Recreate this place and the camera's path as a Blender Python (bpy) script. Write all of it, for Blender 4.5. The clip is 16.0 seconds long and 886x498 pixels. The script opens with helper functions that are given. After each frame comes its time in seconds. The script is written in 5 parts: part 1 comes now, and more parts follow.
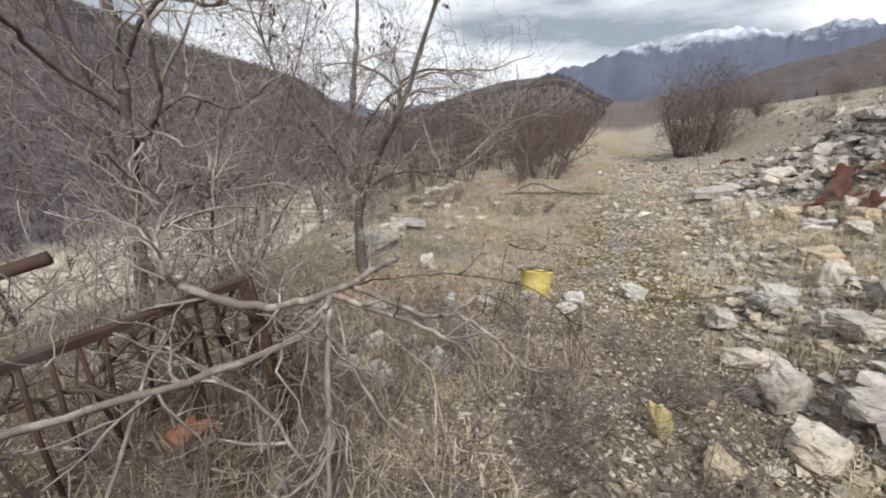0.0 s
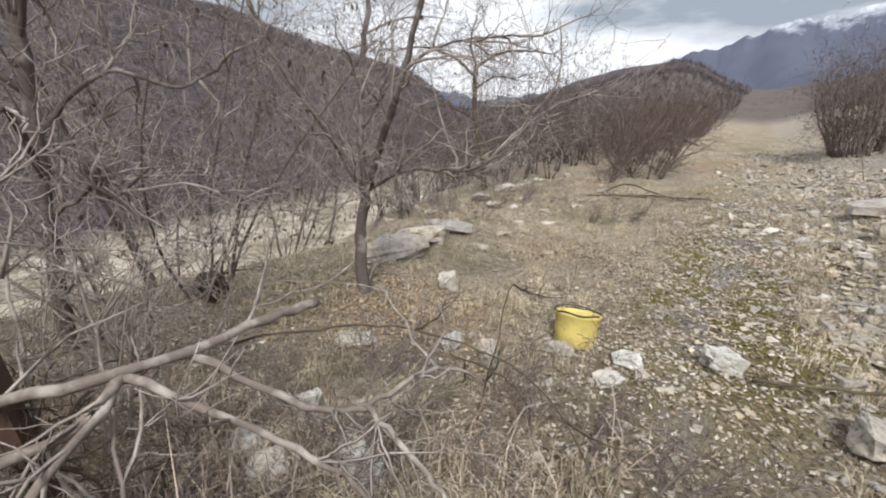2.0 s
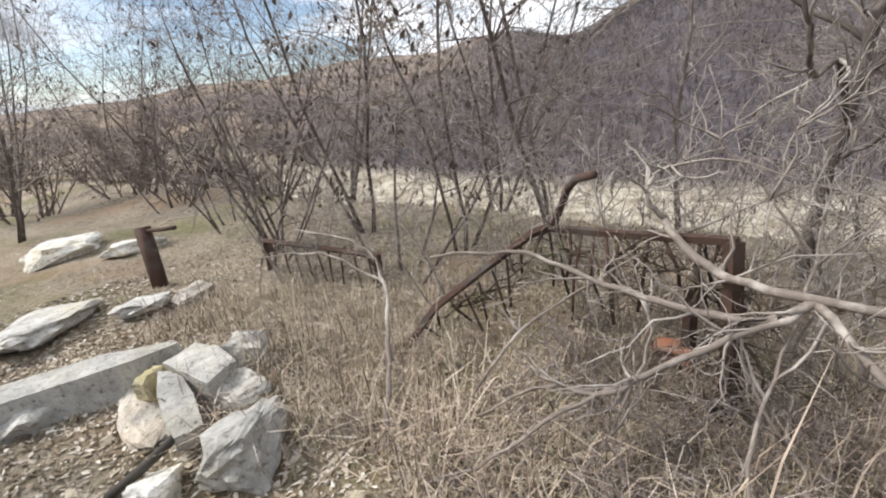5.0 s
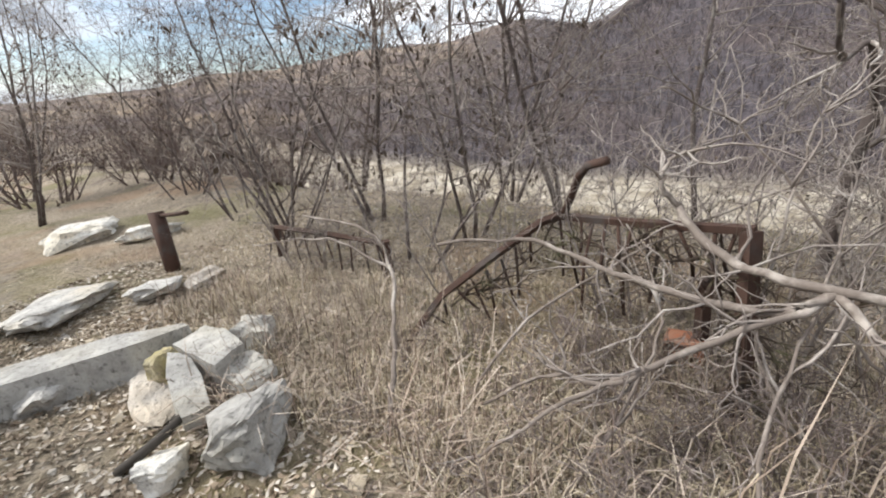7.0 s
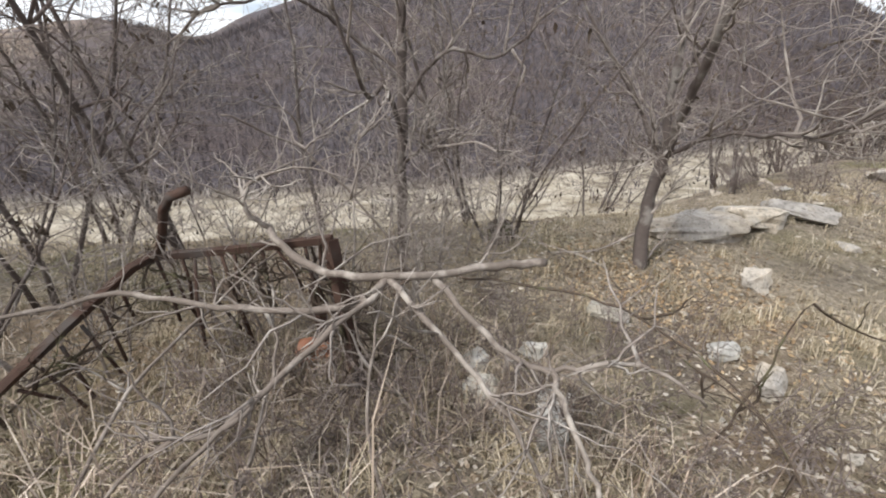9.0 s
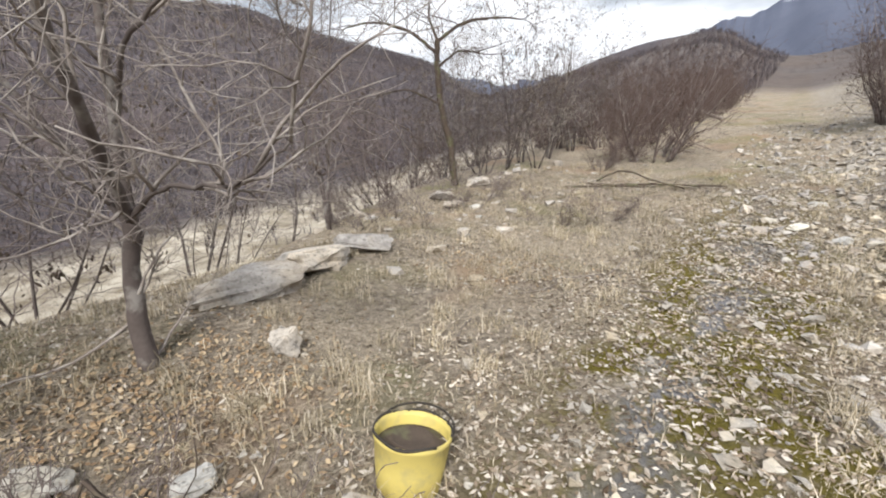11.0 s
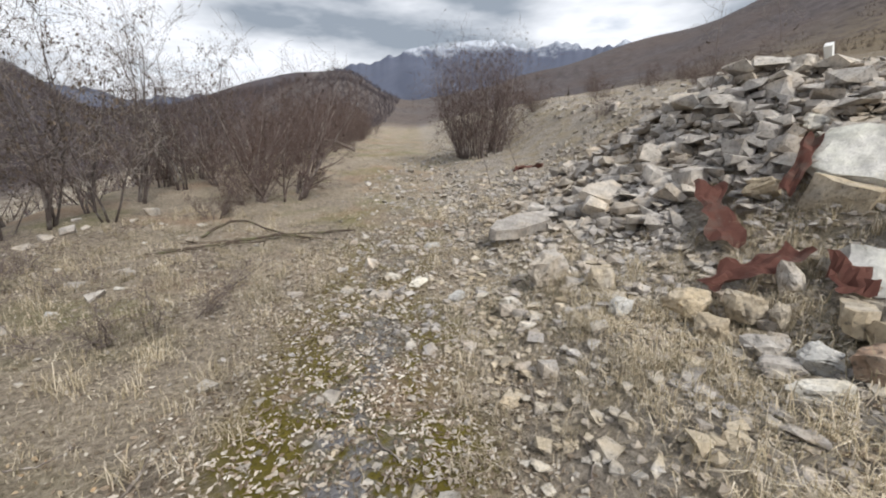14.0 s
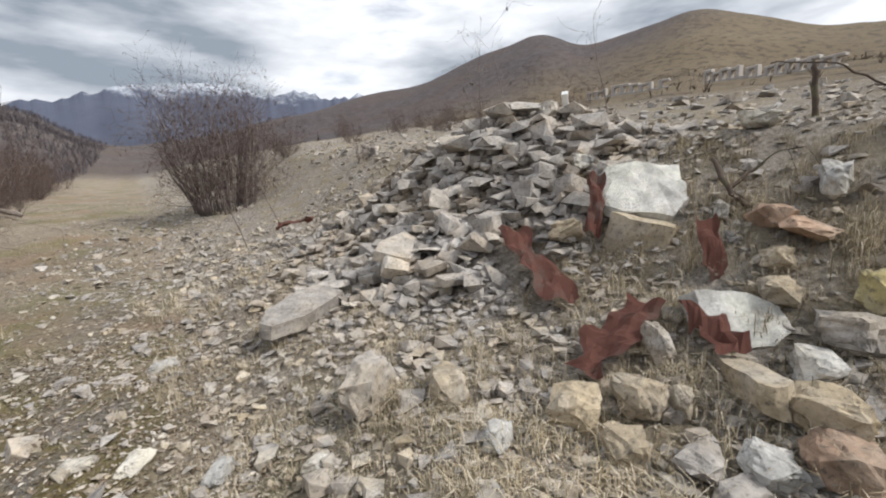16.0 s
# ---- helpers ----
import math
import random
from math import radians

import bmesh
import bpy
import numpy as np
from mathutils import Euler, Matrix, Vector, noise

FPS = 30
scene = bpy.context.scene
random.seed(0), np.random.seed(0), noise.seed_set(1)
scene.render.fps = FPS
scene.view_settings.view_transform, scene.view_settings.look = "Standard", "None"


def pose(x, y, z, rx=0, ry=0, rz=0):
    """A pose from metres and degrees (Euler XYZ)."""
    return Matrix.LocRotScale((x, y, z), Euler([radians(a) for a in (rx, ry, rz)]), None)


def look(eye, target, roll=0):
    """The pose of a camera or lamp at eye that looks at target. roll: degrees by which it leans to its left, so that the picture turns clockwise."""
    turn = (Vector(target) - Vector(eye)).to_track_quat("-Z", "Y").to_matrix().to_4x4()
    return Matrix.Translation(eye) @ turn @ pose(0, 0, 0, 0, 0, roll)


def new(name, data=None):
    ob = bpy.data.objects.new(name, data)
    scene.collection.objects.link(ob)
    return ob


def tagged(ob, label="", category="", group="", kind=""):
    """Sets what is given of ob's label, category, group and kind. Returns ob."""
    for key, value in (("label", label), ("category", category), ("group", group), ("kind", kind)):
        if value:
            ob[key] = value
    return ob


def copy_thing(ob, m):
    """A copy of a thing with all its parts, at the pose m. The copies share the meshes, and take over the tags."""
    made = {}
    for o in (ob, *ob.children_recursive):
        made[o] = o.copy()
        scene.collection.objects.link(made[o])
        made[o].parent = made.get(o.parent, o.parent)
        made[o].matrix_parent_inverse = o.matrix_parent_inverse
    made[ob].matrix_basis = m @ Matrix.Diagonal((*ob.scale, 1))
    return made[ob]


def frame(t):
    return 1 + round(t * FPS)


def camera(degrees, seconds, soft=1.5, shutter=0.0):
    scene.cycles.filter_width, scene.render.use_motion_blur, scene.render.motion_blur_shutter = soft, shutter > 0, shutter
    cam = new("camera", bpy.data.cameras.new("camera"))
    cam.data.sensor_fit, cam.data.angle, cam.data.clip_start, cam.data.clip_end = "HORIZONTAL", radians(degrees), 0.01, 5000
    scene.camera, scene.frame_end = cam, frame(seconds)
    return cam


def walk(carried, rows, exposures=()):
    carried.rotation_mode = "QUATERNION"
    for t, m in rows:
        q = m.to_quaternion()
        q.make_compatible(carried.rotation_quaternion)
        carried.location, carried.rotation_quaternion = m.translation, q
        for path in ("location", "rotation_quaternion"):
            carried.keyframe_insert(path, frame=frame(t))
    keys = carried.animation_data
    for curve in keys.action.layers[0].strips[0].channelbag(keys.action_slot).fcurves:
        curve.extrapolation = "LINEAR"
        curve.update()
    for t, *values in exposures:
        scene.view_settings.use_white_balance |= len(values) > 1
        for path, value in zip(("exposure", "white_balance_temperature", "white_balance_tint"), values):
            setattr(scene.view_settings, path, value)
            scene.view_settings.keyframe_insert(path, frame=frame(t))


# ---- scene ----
cam = camera(94.1, 16.0, soft=2.0)
PATH = [
    (0, (-0.181, -0.067, 1.259), (-0.122, 1.875, 0.786), 0.3),
    (0.5, (0.027, 0.17, 1.258), (0.075, 2.101, 0.735), -4.9),
    (1, (0.267, 0.423, 1.252), (0.222, 2.353, 0.731), -1.8),
    (1.5, (0.414, 0.693, 1.325), (0.207, 2.587, 0.717), 1.8),
    (2, (0.482, 0.961, 1.275), (0.088, 2.852, 0.758), 1.2),
    (2.5, (0.532, 1.197, 1.188), (-0.29, 2.915, 0.577), 5.8),
    (3, (0.605, 1.258, 1.196), (-0.728, 2.637, 0.628), 0.7),
    (3.5, (0.73, 1.195, 1.253), (-0.957, 2.069, 0.629), 1.2),
    (4, (0.871, 1.157, 1.304), (-1.012, 1.436, 0.691), -2.8),
    (4.5, (0.857, 0.955, 1.343), (-1.04, 0.918, 0.71), -3.9),
    (5, (0.799, 0.848, 1.317), (-1.049, 0.466, 0.654), -4.8),
    (5.2, (0.795, 0.872, 1.316), (-1.012, 0.342, 0.641), -5.6),
    (7.3, (0.766, 0.865, 1.28), (-1.063, 0.479, 0.569), -4.0),
    (7.5, (0.759, 0.846, 1.292), (-1.091, 0.607, 0.57), -3.2),
    (8, (0.817, 0.995, 1.312), (-1.061, 1.063, 0.627), -2.2),
    (8.5, (0.835, 0.999, 1.344), (-0.948, 1.607, 0.673), 0.2),
    (9, (0.804, 1.144, 1.301), (-0.759, 2.178, 0.603), -1.3),
    (9.5, (0.864, 1.35, 1.29), (-0.483, 2.644, 0.575), -3.3),
    (10, (1.057, 1.669, 1.268), (-0.086, 3.181, 0.63), -4.2),
    (10.2, (1.135, 1.832, 1.264), (0.086, 3.42, 0.649), -4.1),
    (12.3, (1.777, 3.564, 1.342), (2.23, 5.438, 0.812), 1.0),
    (12.5, (1.833, 3.663, 1.397), (2.383, 5.511, 0.864), 0.7),
    (13, (2.061, 3.93, 1.405), (2.801, 5.709, 0.868), -0.4),
    (13.5, (2.305, 4.229, 1.367), (3.102, 5.992, 0.86), -1.2),
    (14, (2.529, 4.521, 1.423), (3.446, 6.23, 0.933), -0.4),
    (14.5, (2.728, 4.843, 1.394), (3.908, 6.408, 0.998), 0.6),
    (15, (2.928, 5.212, 1.42), (4.34, 6.561, 0.989), -2.1),
    (15.5, (3.097, 5.455, 1.495), (4.659, 6.627, 1.063), -3.2),
    (16, (3.342, 5.71, 1.508), (5.057, 6.687, 1.182), -3.4),
]
EXPOSURES = [(0, 0.24), (2.5, 0.34), (4, 0.66), (5, 0.68), (7.5, 0.6), (9, 0.45), (10, 0.6), (12.5, 0.18), (16, 0.06)]
walk(cam, [(t, look(eye, target, roll)) for t, eye, target, roll in PATH], EXPOSURES)

# ---- shape of the land ----
TX, TY = 0.415, 0.91  # the way along the track


def lattice(ix, iy, seed):
    """Pseudo-random values in 0..1 on a grid of whole numbers."""
    h = np.sin(ix * 127.1 + iy * 311.7 + seed * 74.7) * 43758.5453
    return h - np.floor(h)


def vnoise(x, y, size, seed):
    """Smooth value noise, about -1..1, of that grain in metres."""
    x, y = np.asarray(x, float) / size, np.asarray(y, float) / size
    ix, iy = np.floor(x), np.floor(y)
    fx, fy = x - ix, y - iy
    fx, fy = fx * fx * (3 - 2 * fx), fy * fy * (3 - 2 * fy)
    a, b = lattice(ix, iy, seed), lattice(ix + 1, iy, seed)
    c, d = lattice(ix, iy + 1, seed), lattice(ix + 1, iy + 1, seed)
    return 2 * (a + (b - a) * fx + (c - a) * fy + (a - b - c + d) * fx * fy) - 1


def smooth(a, b, x):
    k = np.clip((np.asarray(x, float) - a) / (b - a), 0, 1)
    return k * k * (3 - 2 * k)


ACROSS = [(-90, -6), (-50, -8), (-24, -8), (-18, -7), (-10, -3.8), (-6.8, -1.3), (-5.2, -0.25), (-4.2, 0.12), (-3, 0.2), (-2, 0.05), (1, 0), (1.7, 0.27), (2.4, 0.36),
          (3, 0.55), (3.6, 0.75), (4, 1.0), (5.4, 1.95), (7, 2.25), (12, 3.0), (30, 5.6), (60, 10.6), (90, 16)]
SKYLINE = [(-180, 2), (-146, 2.2), (-134, 2.8), (-130, 4.2), (-120, 4.4), (-110, 6.2), (-101, 6.4), (-92, 8.2), (-87, 7), (-84, 6.4), (-79, 8.8), (-73, 10.8),
           (-65, 12.3), (-50, 13.8), (-37, 13.4), (-28, 10.3), (-20, 8.7), (-15, 7.2), (-12.5, 4.8), (-10, 3.2), (-4, 4.2), (0, 5.8), (10, 8.5), (17, 8.8),
           (21, 6), (24, 5.2), (29, 6.3), (36, 7.2), (40, 8.8), (45, 9.4), (51, 11), (57, 12), (63, 14.2), (69, 15.8), (74, 17.2), (78.6, 14.9), (84, 15.5),
           (91, 16.5), (96, 14.5), (101, 12.6), (106, 11.7), (130, 9), (160, 5), (180, 2)]


def land(x, y, fine=True):
    """The ground's height."""
    x, y = np.asarray(x, float), np.asarray(y, float)
    u, s = TY * x - TX * y, TX * x + TY * y
    z = -0.2 + 0.08 * np.log1p(np.exp(np.clip((s - 8.5) / 0.8, -30, 30))) * 0.8
    z = np.where(s > 26, 1.2 + (s - 26) * 0.05, z)
    z = z + np.interp(u + 2.0 * smooth(4, 10, s) * smooth(-2.2, -5.5, u), [p[0] for p in ACROSS], [p[1] for p in ACROSS])
    z = z + 0.72 * np.exp(-((u - 4.6) / 1.2) ** 2 - ((s - 10.8) / 1.7) ** 2)
    z = z + 0.25 * smooth(0.5, 1.6, u) * smooth(5, 2, s) * smooth(4, 1.6, u)
    az, r = np.degrees(np.arctan2(x - 1, y - 3)), np.hypot(x - 1, y - 3) + 1e-6
    ridge = 240.0
    el = np.radians(sum(np.interp(az + k, [p[0] for p in SKYLINE], [p[1] for p in SKYLINE]) for k in (-1.6, -0.8, 0, 0.8, 1.6)) / 5)
    far = 1.3 + np.minimum(r, ridge) * np.tan(el) * smooth(-60, ridge, r) - np.maximum(r - ridge, 0) * 0.4
    w = smooth(45, 170, r)
    z = z * (1 - w) + far * w
    rough = smooth(2, 12, r)
    z = z + 0.035 * vnoise(x, y, 0.9, 1) + rough * 0.12 * vnoise(x, y, 3.1, 2) * smooth(0.3, 2.5, np.abs(u)) + smooth(30, 150, r) * 1.6 * vnoise(x, y, 23, 3)
    if fine:
        z = z + 0.018 * vnoise(x, y, 0.23, 4) + 0.01 * vnoise(x, y, 0.11, 5)
    return z

# ---- sky and sun ----
SUN_AZ, SUN_EL = 172.0, 44.0  # degrees from +y towards +x; up
world = bpy.data.worlds.new("cloudy_sky")
scene.world = world
world.use_nodes = True
wn, wl = world.node_tree.nodes, world.node_tree.links
wn.clear()
w_out, w_bg = wn.new("ShaderNodeOutputWorld"), wn.new("ShaderNodeBackground")
w_sky = wn.new("ShaderNodeTexSky")
w_sky.sky_type, w_sky.sun_disc = "NISHITA", False
w_sky.sun_elevation, w_sky.sun_rotation = radians(SUN_EL), radians(SUN_AZ)
w_co, w_map = wn.new("ShaderNodeTexCoord"), wn.new("ShaderNodeMapping")
w_map.inputs["Scale"].default_value = (1.5, 1.5, 5.5)
w_map.inputs["Location"].default_value = (3.1, 0.4, 0.3)
w_n = wn.new("ShaderNodeTexNoise")
w_n.inputs["Scale"].default_value, w_n.inputs["Detail"].default_value, w_n.inputs["Roughness"].default_value = 1.5, 6, 0.52
w_cover, w_shade = wn.new("ShaderNodeValToRGB"), wn.new("ShaderNodeValToRGB")
w_cover.color_ramp.elements[0].position, w_cover.color_ramp.elements[1].position = 0.30, 0.44
w_shade.color_ramp.elements[0].position, w_shade.color_ramp.elements[1].position = 0.47, 0.68
w_shade.color_ramp.elements[0].color, w_shade.color_ramp.elements[1].color = (9.6, 9.9, 10.5, 1), (3.2, 3.7, 4.4, 1)
w_mix = wn.new("ShaderNodeMix")
w_mix.data_type = "RGBA"
wl.new(w_co.outputs["Generated"], w_map.inputs["Vector"])
wl.new(w_map.outputs["Vector"], w_n.inputs["Vector"])
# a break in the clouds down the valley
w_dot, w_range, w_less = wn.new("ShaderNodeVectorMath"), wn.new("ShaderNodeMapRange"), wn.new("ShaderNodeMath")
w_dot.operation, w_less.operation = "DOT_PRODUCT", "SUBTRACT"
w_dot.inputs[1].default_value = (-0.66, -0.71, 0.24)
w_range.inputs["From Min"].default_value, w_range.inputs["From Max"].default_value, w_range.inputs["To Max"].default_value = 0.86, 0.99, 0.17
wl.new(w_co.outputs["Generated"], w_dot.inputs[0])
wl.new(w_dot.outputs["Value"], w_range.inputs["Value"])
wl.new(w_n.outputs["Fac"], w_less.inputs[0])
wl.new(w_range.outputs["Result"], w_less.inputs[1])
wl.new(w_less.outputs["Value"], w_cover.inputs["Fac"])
wl.new(w_n.outputs["Fac"], w_shade.inputs["Fac"])
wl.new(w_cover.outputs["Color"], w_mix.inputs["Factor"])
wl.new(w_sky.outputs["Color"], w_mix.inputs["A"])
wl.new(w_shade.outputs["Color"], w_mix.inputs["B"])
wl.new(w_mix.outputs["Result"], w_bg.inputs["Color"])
w_bg.inputs["Strength"].default_value = 0.1
wl.new(w_bg.outputs["Background"], w_out.inputs["Surface"])

sun = new("sun", bpy.data.lights.new("sun", "SUN"))
sun.data.energy, sun.data.angle, sun.data.color = 3.1, radians(12), (1.0, 0.965, 0.91)
a, e = radians(SUN_AZ), radians(SUN_EL)
sun.matrix_world = look((60 * math.sin(a), 60 * math.cos(a), 60), (60 * math.sin(a) - math.sin(a) * math.cos(e), 60 * math.cos(a) - math.cos(a) * math.cos(e), 60 - math.sin(e)))


# ---- materials ----
class Nodes:
    """A short way to write node materials."""

    def __init__(self, name):
        self.mat = bpy.data.materials.new(name)
        self.mat.use_nodes = True
        self.tree = self.mat.node_tree
        self.bsdf = self.tree.nodes["Principled BSDF"]
        self.bsdf.inputs["Specular IOR Level"].default_value = 0.25

    def put(self, socket, value):
        if isinstance(value, bpy.types.NodeSocket):
            self.tree.links.new(value, socket)
        else:
            socket.default_value = (*value, 1) if isinstance(value, tuple) and len(value) == 3 and socket.type == "RGBA" else value

    def coord(self, which="Object"):
        return self.tree.nodes.new("ShaderNodeTexCoord").outputs[which]

    def world_pos(self):
        return self.tree.nodes.new("ShaderNodeNewGeometry").outputs["Position"]

    def noise(self, vec, scale, detail=5.0, rough=0.6):
        n = self.tree.nodes.new("ShaderNodeTexNoise")
        self.put(n.inputs["Vector"], vec)
        n.inputs["Scale"].default_value, n.inputs["Detail"].default_value, n.inputs["Roughness"].default_value = scale, detail, rough
        return n.outputs["Fac"]

    def cells(self, vec, scale, out="Color"):
        n = self.tree.nodes.new("ShaderNodeTexVoronoi")
        self.put(n.inputs["Vector"], vec)
        n.inputs["Scale"].default_value = scale
        return n.outputs[out]

    def ramp(self, fac, *stops):
        n = self.tree.nodes.new("ShaderNodeValToRGB")
        self.put(n.inputs["Fac"], fac)
        els = n.color_ramp.elements
        while len(els) < len(stops):
            els.new(0.5)
        for el, (pos, col) in zip(els, stops):
            el.position, el.color = pos, (*col, 1) if isinstance(col, tuple) else (col, col, col, 1)
        return n.outputs["Color"]

    def mix(self, fac, a, b, mode="MIX"):
        n = self.tree.nodes.new("ShaderNodeMix")
        n.data_type, n.blend_type = "RGBA", mode
        self.put(n.inputs["Factor"], fac)
        self.put(n.inputs["A"], a)
        self.put(n.inputs["B"], b)
        return n.outputs["Result"]

    def math(self, op, a, b=0.0):
        n = self.tree.nodes.new("ShaderNodeMath")
        n.operation = op
        self.put(n.inputs[0], a)
        self.put(n.inputs[1], b)
        return n.outputs[0]

    def split(self, vec):
        n = self.tree.nodes.new("ShaderNodeSeparateXYZ")
        self.put(n.inputs[0], vec)
        return n.outputs

    def random(self):
        return self.tree.nodes.new("ShaderNodeObjectInfo").outputs["Random"]

    def island(self):
        return self.tree.nodes.new("ShaderNodeNewGeometry").outputs["Random Per Island"]

    def done(self, colour, rough=0.9, bump=None, strength=0.4, size=0.02, metal=0.0):
        self.put(self.bsdf.inputs["Base Color"], colour)
        self.put(self.bsdf.inputs["Roughness"], rough)
        self.bsdf.inputs["Metallic"].default_value = metal
        if bump is not None:
            n = self.tree.nodes.new("ShaderNodeBump")
            n.inputs["Strength"].default_value, n.inputs["Distance"].default_value = strength, size
            self.put(n.inputs["Height"], bump)
            self.tree.links.new(n.outputs["Normal"], self.bsdf.inputs["Normal"])
        return self.mat


def stone_material(name, dark, light, tint, per_island=False, specks=0.85):
    k = Nodes(name)
    co = k.world_pos()
    body = k.mix(k.noise(co, 9), dark, light)
    body = k.mix(k.ramp(k.noise(co, 2.3, 3), (0.45, 0.0), (0.62, 1.0)), body, tint)
    pick = k.island() if per_island else k.random()
    body = k.mix(0.55, body, k.ramp(pick, (0.0, (0.62, 0.58, 0.54)), (0.45, (0.9, 0.86, 0.81)), (0.8, (1.05, 0.97, 0.85)), (1.0, (1.45, 1.42, 1.36))), "MULTIPLY")
    body = k.mix(k.ramp(k.noise(co, 30, 5, 0.7), (0.54, 0.0), (0.68, specks)), body, (0.10, 0.095, 0.085))
    body = k.mix(0.8, body, k.ramp(k.noise(co, 5.5, 6, 0.75), (0.34, 0.55), (0.66, 1.3)), "MULTIPLY")
    return k.done(body, 0.92, k.noise(co, 45, 6, 0.7), 0.7, 0.02)


GREY = stone_material("grey_rubble", (0.33, 0.31, 0.29), (0.60, 0.575, 0.545), (0.50, 0.45, 0.385))
GREY_MANY = stone_material("grey_rubble_mixed", (0.30, 0.285, 0.275), (0.60, 0.575, 0.55), (0.49, 0.43, 0.36), True)
WHITISH = stone_material("white_broken_slab", (0.55, 0.55, 0.54), (0.80, 0.80, 0.78), (0.68, 0.69, 0.64), False, 0.25)
PALE = stone_material("pale_limestone", (0.42, 0.42, 0.41), (0.70, 0.70, 0.68), (0.58, 0.55, 0.48))
TAN = stone_material("tan_sandstone", (0.38, 0.32, 0.23), (0.58, 0.50, 0.38), (0.46, 0.42, 0.36))
YELLOW = stone_material("yellowish_stone", (0.36, 0.31, 0.15), (0.55, 0.49, 0.27), (0.44, 0.41, 0.33))
RUDDY = stone_material("reddish_stone", (0.34, 0.23, 0.17), (0.50, 0.37, 0.28), (0.44, 0.36, 0.29))
CONCRETE = stone_material("weathered_concrete", (0.36, 0.36, 0.35), (0.56, 0.56, 0.54), (0.45, 0.44, 0.40))
PEBBLE = stone_material("loose_pebbles", (0.30, 0.275, 0.24), (0.66, 0.63, 0.58), (0.54, 0.47, 0.36), True)


def ground_material():
    k = Nodes("dry_ground")
    co = k.world_pos()
    x, y, z = k.split(co)
    u = k.math("SUBTRACT", k.math("MULTIPLY", x, TY), k.math("MULTIPLY", y, TX))
    wob = k.math("MULTIPLY", k.math("SUBTRACT", k.noise(co, 0.9, 4), 0.5), 1.6)
    uw = k.math("ADD", u, wob)
    soil = k.mix(k.ramp(k.noise(co, 13, 7, 0.8), (0.36, 0.0), (0.64, 1.0)), (0.075, 0.058, 0.042), (0.46, 0.39, 0.31))
    straw = k.mix(k.ramp(k.noise(co, 24, 6, 0.8), (0.35, 0.0), (0.65, 1.0)), (0.14, 0.11, 0.074), (0.57, 0.485, 0.38))
    base = k.mix(k.ramp(k.noise(co, 0.75, 6, 0.65), (0.40, 0.0), (0.58, 1.0)), soil, straw)
    base = k.mix(k.ramp(k.noise(co, 0.45, 3), (0.54, 0.0), (0.64, 0.5)), base, (0.36, 0.235, 0.15))
    base = k.mix(k.ramp(k.noise(co, 0.62, 4), (0.52, 0.0), (0.66, 0.7)), base, k.mix(k.noise(co, 26, 5, 0.7), (0.09, 0.085, 0.035), (0.33, 0.31, 0.15)))
    # the stony side up the bank
    gravel = k.mix(k.ramp(k.noise(co, 19, 7, 0.8), (0.36, 0.0), (0.66, 1.0)), (0.13, 0.11, 0.09), (0.56, 0.51, 0.45))
    gravel = k.mix(k.ramp(k.noise(co, 1.4, 5, 0.7), (0.47, 0.0), (0.60, 0.8)), gravel, k.mix(k.noise(co, 28, 5, 0.75), (0.17, 0.135, 0.085), (0.45, 0.38, 0.26)))
    side = k.ramp(k.math("DIVIDE", uw, 4.0), (0.15, 0.0), (0.45, 0.85))
    base = k.mix(side, base, gravel)
    # the worn strip of the track, with moss along it
    band = k.math("ABSOLUTE", k.math("ADD", k.math("MULTIPLY", uw, 1.0), 0.0))
    moss = k.mix(k.noise(co, 21, 5, 0.7), (0.065, 0.055, 0.010), (0.25, 0.20, 0.035))
    fade = k.ramp(k.math("DIVIDE", k.math("ADD", k.math("MULTIPLY", x, TX), k.math("MULTIPLY", y, TY)), 20.0), (0.13, 0.15), (0.25, 1.0), (0.36, 1.0), (0.62, 0.15))
    base = k.mix(k.math("MULTIPLY", k.math("MULTIPLY", fade, k.ramp(band, (0.45, 1.0), (0.85, 0.0))), k.ramp(k.noise(co, 2.4, 5, 0.7), (0.38, 0.0), (0.46, 1.0))), base, moss)
    worn = k.mix(k.noise(co, 40, 4, 0.7), (0.085, 0.083, 0.088), (0.40, 0.39, 0.40))
    base = k.mix(k.math("MULTIPLY", k.math("MULTIPLY", fade, k.ramp(band, (0.08, 1.0), (0.24, 0.0))), k.ramp(k.noise(co, 3.1, 5, 0.7), (0.44, 0.0), (0.52, 1.0))), base, worn)
    # the bare woods of the valley's other side, and the brown hill
    woods = k.mix(k.ramp(k.noise(co, 0.35, 8, 0.8), (0.36, 0.0), (0.64, 1.0)), (0.03, 0.027, 0.032), (0.115, 0.098, 0.106))
    woods = k.mix(k.ramp(k.noise(co, 0.03, 4), (0.48, 0.0), (0.62, 0.5)), woods, (0.095, 0.068, 0.06))
    hill = k.mix(k.noise(co, 0.05, 7, 0.7), (0.10, 0.078, 0.05), (0.23, 0.18, 0.118))
    hill = k.mix(k.ramp(k.noise(co, 0.4, 5, 0.7), (0.50, 0.0), (0.60, 0.85)), hill, (0.07, 0.054, 0.042))
    pale = k.mix(k.ramp(k.noise(co, 0.35, 7, 0.75), (0.38, 0.0), (0.62, 1.0)), (0.20, 0.165, 0.115), (0.50, 0.45, 0.37))
    vall = k.math("DIVIDE", k.math("MULTIPLY", k.math("ADD", u, k.math("MULTIPLY", wob, 4.0)), -1.0), 100.0)
